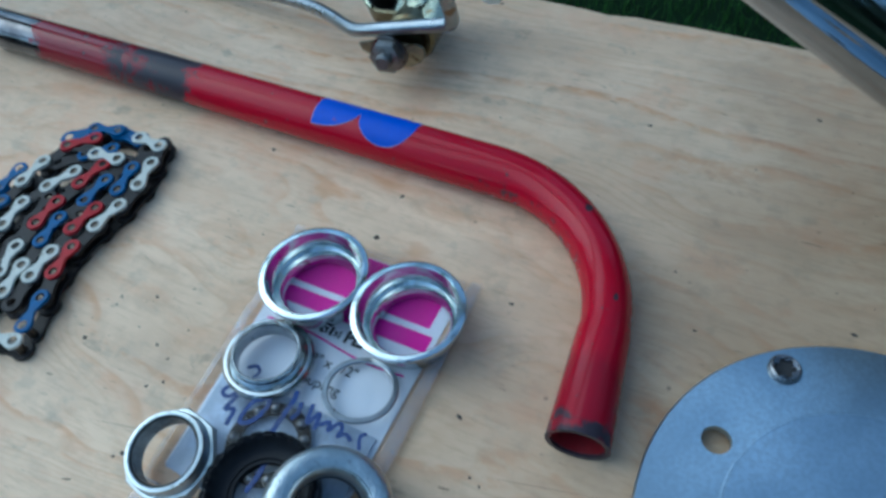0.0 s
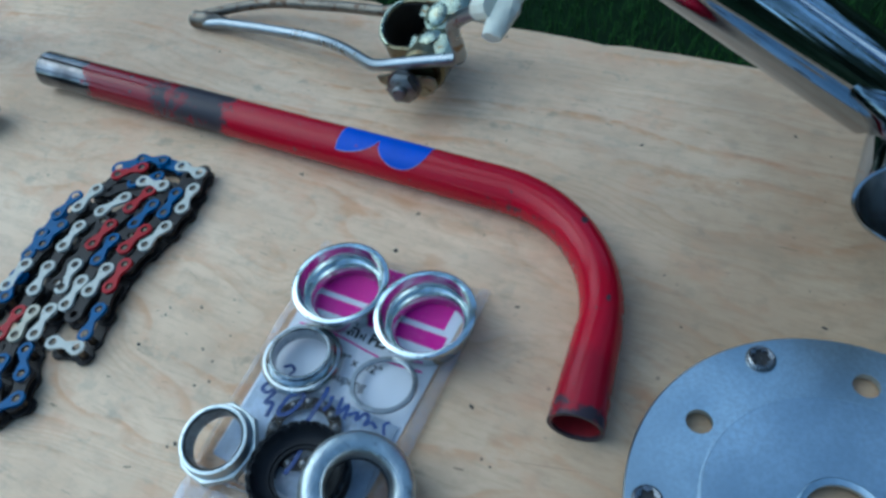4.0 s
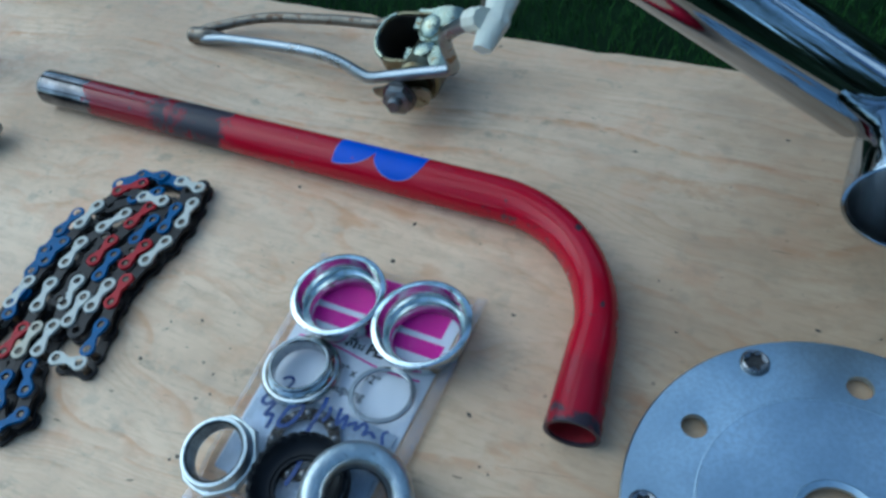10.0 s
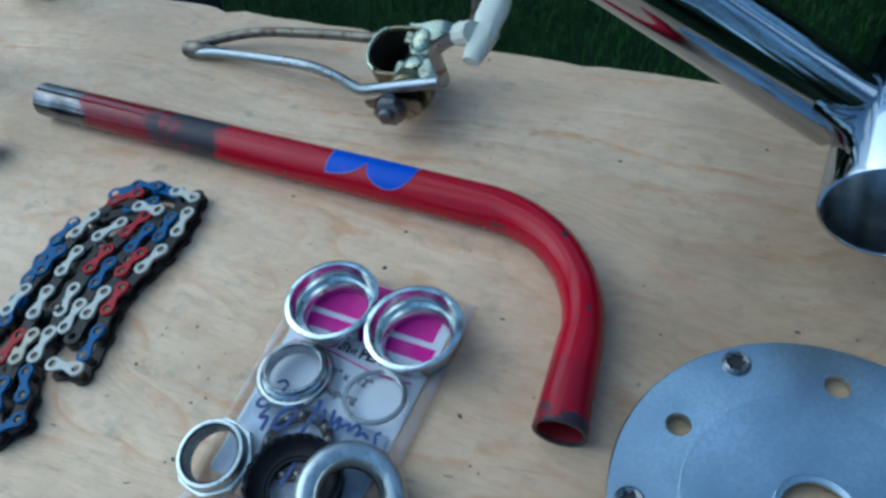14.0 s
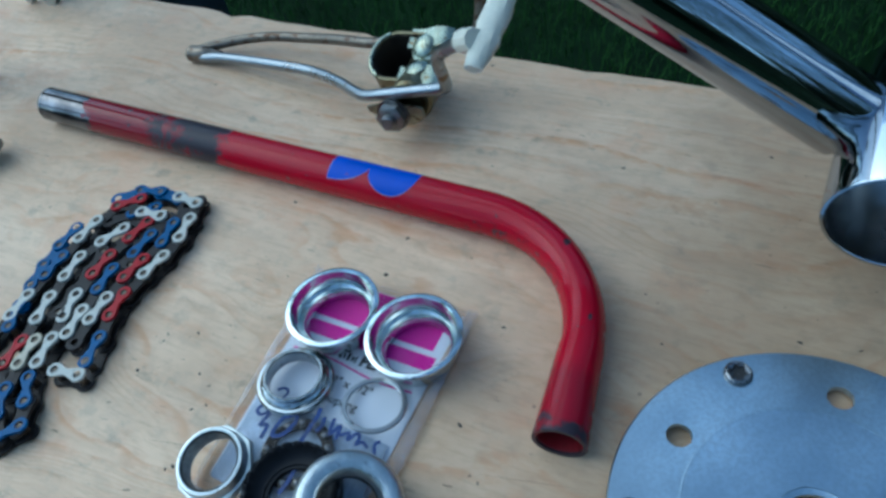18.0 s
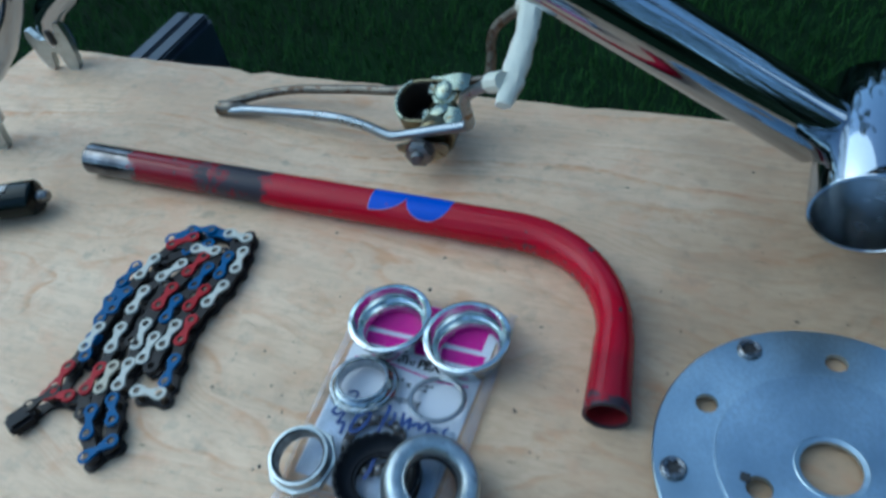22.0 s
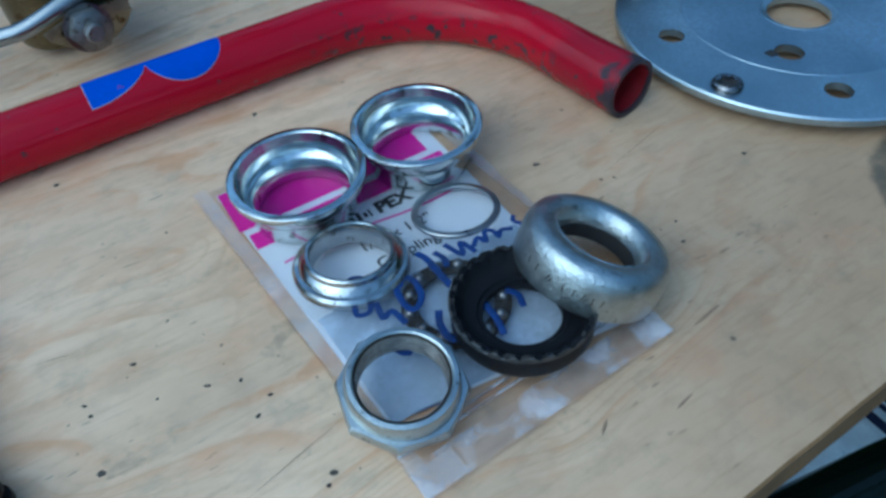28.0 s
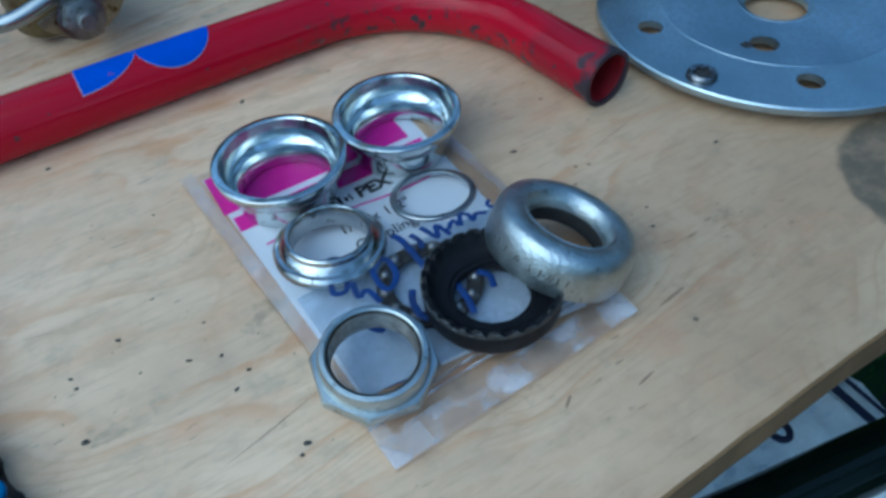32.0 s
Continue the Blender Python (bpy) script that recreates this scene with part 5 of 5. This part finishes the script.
part("hub_body", sweep([hub_mid + axle * 0.0160, hub_mid + axle * 0.0176, hub_mid + axle * 0.0405, hub_mid + axle * 0.0420], [0.0105, 0.0117, 0.0117, 0.0105], 28), BRASSY, lever, "brown-stained round hub between the cheeks")
part("back_cheek", sweep([hub_mid + axle * 0.0422, hub_mid + axle * 0.0440], 0.0118, 28), BRASSY, lever, "rounded zinc cheek plate")
for s in (-1, 1):
    # a folded plate over each rod, and a domed washer beside it
    saddle = [axis_mid + wide * (0.0125 * s) - fore * (0.031 - 0.025 * k / 8) + across * (0.0125 + 0.0018 * math.sin(k * 0.7)) for k in range(9)]
    part("rod_saddle", strap(saddle, wide, 0.0125, 0.0022), PALE_ZINC, lever, "pale zinc plate holding the rod")
    cap = axis_mid + wide * (0.0075 * s) - fore * 0.0165 + across * 0.0108
    dome_line = [cap + (across - wide * 0.25 * s + fore * 0.2) * (h / 1000) for h in (-3.0, 1.2, 1.8, 3.2, 4.2, 4.8)]
    part("domed_washer", sweep(dome_line, [0.0082, 0.0084, 0.0066, 0.0064, 0.0048, 0.0020], 24), PALE_ZINC, lever, "pale zinc domed washer")
part("pivot_bolt", sweep([pin + axle * 0.050, pin + axle * 0.004], 0.0028, 14), BOLT, lever)
part("bolt_washer", sweep([pin + axle * 0.0085, pin + axle * 0.0070], 0.0090, 24), BOLT, lever)
part("bolt_nut", sweep([pin + axle * 0.0070, pin + axle * 0.0028, pin + axle * 0.0022], [0.0080, 0.0080, 0.0069], 6), NUT_STEEL, lever, "steel hexagon nut")
part("bolt_end", sweep([pin + axle * 0.0022, pin - axle * 0.0008, pin - axle * 0.0014], [0.0038, 0.0038, 0.0030], 14), NUT_STEEL, lever)

# ---- chromed bicycle frame ----
FWD, SIDE, UP = Vector((-0.987, -0.16, 0)).normalized(), Vector((-0.16, 0.987, 0)).normalized(), Vector((0, 0, 1))
bb = Vector((0.0508, 0.1945, 0.0490))
bike = thing("chromed_bicycle", (0, 0, 0), "chromed bicycle frame with fork, without wheels, standing on the board", "bicycle")


def frame_point(f, s, u):
    """A place on the bicycle in its own directions: ahead of the bottom bracket, across from its near end, and up, in metres."""
    return bb + FWD * f + SIDE * s + UP * u


shell_axis = (SIDE - 0.162 * FWD + 0.084 * UP).normalized()
turn = Matrix.Translation((0.0482, 0.1887, 0.0512)) @ Vector((0, 0, 1)).rotation_difference(shell_axis).to_matrix().to_4x4()
part("bottom_bracket_shell", lathe([(0.0231, 0.0008), (0.0235, 0.0), (0.0246, 0.0), (0.0250, 0.0006), (0.0250, 0.0720), (0.0246, 0.0726), (0.0231, 0.0726)], 72, m=turn), CHROME, bike, "bright chromed bottom bracket shell")
part("shell_bore", lathe([(0.0229, 0.0012), (0.0231, 0.0012), (0.0231, 0.0716), (0.0229, 0.0716)], 48, m=turn), BORE, bike, "dull stained bore of the shell")
# flat near-black disc paints the shade of a drain hole on the bore
BORE_AT = math.atan2((turn.to_3x3().inverted() @ Vector((0.86, 0.13, 0.42))).y, (turn.to_3x3().inverted() @ Vector((0.86, 0.13, 0.42))).x)
part("bore_hole_shade", lathe([(0.0001, 0.0), (0.0036, 0.0)], 14, closed=False, m=turn @ Matrix.Translation((0.0223 * math.cos(BORE_AT), 0.0223 * math.sin(BORE_AT), 0.012)) @ pose(0, 0, 0, 0, 0, math.degrees(BORE_AT)) @ pose(0, 0, 0, 0, -90, 0)), RECESS_SHADE, bike, "dark disc painted as the drain hole's shade", smooth=False)
head_low, head_high = frame_point(0.322, 0.032, 0.250), frame_point(0.255, 0.032, 0.324)
part("down_tube", sweep([frame_point(0.0205, 0.0380, 0.0132), frame_point(0.317, 0.0330, 0.2272)], 0.0162, 48), CHROME, bike)
part("seat_tube", sweep([frame_point(-0.015, 0.036, 0.0240), frame_point(-0.115, 0.036, 0.30)], 0.0143, 32), CHROME, bike)
part("top_tube", sweep([frame_point(-0.109, 0.035, 0.285), frame_point(0.268, 0.032, 0.308)], 0.0143, 24), CHROME, bike)
part("head_tube", sweep([head_low, head_high], 0.0185, 32, wall=0.003), CHROME, bike)
for s, t in ((-1, 0.010), (1, 0.050)):
    part("chain_stay", sweep(smooth_line([frame_point(-0.0225, t, -0.0115), frame_point(-0.06, 0.028 + s * 0.024, -0.0165), frame_point(-0.12, 0.027 + s * 0.038, -0.0240), frame_point(-0.24, 0.032 + s * 0.072, -0.0345), frame_point(-0.345, 0.035 + s * 0.080, -0.038)]), 0.0080, 20), CHROME, bike)
    part("seat_stay", sweep([frame_point(-0.345, 0.035 + s * 0.080, -0.028), frame_point(-0.108, 0.035 + s * 0.016, 0.27)], 0.0068, 16), CHROME, bike)
    bm = box(-0.010, 0.022, -0.0025, 0.0025, -0.0494 + 0.0002, 0.0, 0.001)
    bm.transform(Matrix.Translation(frame_point(-0.350, 0.035 + s * 0.080, -0.022 + 0.022)) @ pose(0, 0, 0, 0, 0, 9.2))
    part("rear_dropout", bm, CHROME, bike)

def fork_end():
    """A flat claw with a slot open below, in its own x-z plane."""
    bm = bmesh.new()
    pts = [(-0.018, 0.036), (-0.020, 0.030), (-0.0185, 0.015), (-0.015, 0.002), (-0.011, 0.0), (-0.0075, 0.004), (-0.0065, 0.012), (-0.004, 0.0168), (0.0, 0.0175), (0.002, 0.014), (0.003, 0.004), (0.005, -0.001), (0.012, -0.001), (0.0155, 0.005),
           (0.0172, 0.016), (0.0180, 0.030), (0.0165, 0.042), (0.0125, 0.044), (0.0095, 0.034), (0.0, 0.0275), (-0.010, 0.028), (-0.015, 0.036)]
    n = len(pts)
    lo, hi = [bm.verts.new((x, -0.0028, z)) for x, z in pts], [bm.verts.new((x, 0.0028, z)) for x, z in pts]
    bm.faces.new(lo)
    bm.faces.new(hi[::-1])
    for i in range(n):
        j = (i + 1) % n
        bm.faces.new((lo[i], hi[i], hi[j], lo[j]))
    bmesh.ops.triangulate(bm, faces=[f for f in bm.faces if len(f.verts) > 4])
    bmesh.ops.recalc_face_normals(bm, faces=bm.faces)
    return bm


crown = frame_point(0.335, 0.032, 0.235)
steer = (head_high - head_low).normalized()
for x, y in ((-0.530, 0.2905), (-0.514, 0.1915)):
    bm = fork_end()
    bm.transform(Matrix.Translation((x, y, 0.0002)) @ pose(0, 0, 0, 0, 0, 9.2))
    part("fork_end", bm, SATIN, bike, "flat slotted fork end", smooth=False)
    side = (Vector((x, y, 0)) - bb).dot(SIDE) - 0.032
    low, top = Vector((x + 0.002, y, 0.016)), crown + SIDE * (side * 0.92)
    low += SIDE * 0.008
    foot = [low, low + Vector((0.004, 0, 0.030)), low.lerp(top, 0.25) + Vector((-0.001, 0, 0)), low.lerp(top, 0.6) + Vector((-0.002, 0, 0)), top]
    part("fork_leg", sweep(smooth_line(foot, 3), [0.0098, 0.0112, 0.0118, 0.0120] + [0.0120] * 9, 24), CHROME, bike)
# solid near-black capsules stand for shade in the openings above the claws
for x, y in ((-0.530, 0.2905), (-0.514, 0.1915)):
    at = Vector((x + 0.004, y, 0.031)) - SIDE * 0.0012
    part("leg_slot_shade", sweep([at - UP * 0.0075, at - UP * 0.006, at + UP * 0.006, at + UP * 0.0075], [0.0016, 0.0034, 0.0034, 0.0016], 14), RECESS_SHADE, bike, "dark capsule painted as the shaded slot above the fork end")
part("fork_crown", sweep([crown + SIDE * 0.056, crown - SIDE * 0.056], 0.0135, 24), CHROME, bike)
part("steerer", sweep([crown, crown + steer * 0.14], 0.0125, 24), CHROME, bike)

# ---- black crank arm ----
crank = thing("crank_arm", (-0.413, 0.147, 0), "glossy black crank arm end with a slot and bright tip", "crank arm", turn=206)
part("arm", sweep(smooth_line([(0.006, 0, 0.012), (0.012, 0, 0.0125), (0.030, 0, 0.013), (0.060, 0.002, 0.013), (0.110, 0.006, 0.012), (0.160, 0.010, 0.0115)], 5), [0.0085, 0.0105, 0.0115] + [0.0125] * 8 + [0.0115] * 15, 24, flat=0.86), GLOSS_BLACK, crank)
part("slot_liner", box(0.020, 0.040, -0.0035, 0.0055, 0.0215, 0.0240, 0.0012), BOLT, crank, "bright worn slot")
part("tip", sweep([(0.007, 0, 0.012), (0.001, 0, 0.012), (-0.001, 0, 0.012)], [0.0044, 0.0040, 0.0028], 20), BOLT, crank, "dull steel tip")
part("ferrule", sweep([(0.012, 0, 0.012), (0.006, 0, 0.012)], 0.0088, 20), BLACK, crank)

# ---- garden chair under the near edge ----
chair = thing("garden_chair", (0.06, 0.0, GROUND), "garden chair with glossy black tube frame and pale striped cloth", "garden chair")
rail = [(-0.26, 0.036, 0.416), (-0.16, 0.010, 0.419), (-0.078, -0.008, 0.420), (-0.032, -0.016, 0.420), (0.015, -0.024, 0.420), (0.10, -0.042, 0.418), (0.20, -0.075, 0.414)]
part("arm_tube", sweep(smooth_line(rail, 8), 0.0160, 32), GLOSS_BLACK, chair)
for x, y in ((-0.255, 0.034), (0.195, -0.073), (-0.255, -0.30), (0.195, -0.36)):
    part("leg", sweep([(x, y, 0), (x, y, 0.40)], 0.0125, 18), GLOSS_BLACK, chair)
for a, b in (((-0.255, 0.034), (-0.255, -0.30)), ((0.195, -0.073), (0.195, -0.36)), ((-0.255, -0.30), (0.195, -0.36))):
    part("seat_rail", sweep([(*a, 0.345), (*b, 0.345)], 0.010, 16), GLOSS_BLACK, chair)
bm = bmesh.new()
bmesh.ops.create_grid(bm, x_segments=44, y_segments=36, size=0.5)
for v in bm.verts:
    x, y = v.co.x * 0.36 - 0.092, v.co.y * 0.40
    v.co = Vector((x, y, 0.352 + 0.010 * noise.noise(Vector((x * 22, y * 22, 2))) + 0.004 * noise.noise(Vector((x * 70, y * 70, 5)))))
seat = part("seat_cloth", bm, CLOTH, chair, "creased pale blue cloth")
for off, wide_by in ((0.0, 0.006), (0.0110, 0.003)):
    part("stripe", strap([(0.068 + off, 0.10 - 0.2 * t, 0.3625) for t in (0, 0.25, 0.5, 0.75, 1.0)], (1, 0, 0), wide_by, 0.001), NAVY, seat, "navy stripe")
part("loop", sweep([(0.015 + 0.0055 * math.cos(a), 0.026 + 0.007 * math.sin(a), 0.366) for a in (2 * math.pi * k / 20 for k in range(21))], 0.0022, 10), NAVY, chair, "dark cord loop")
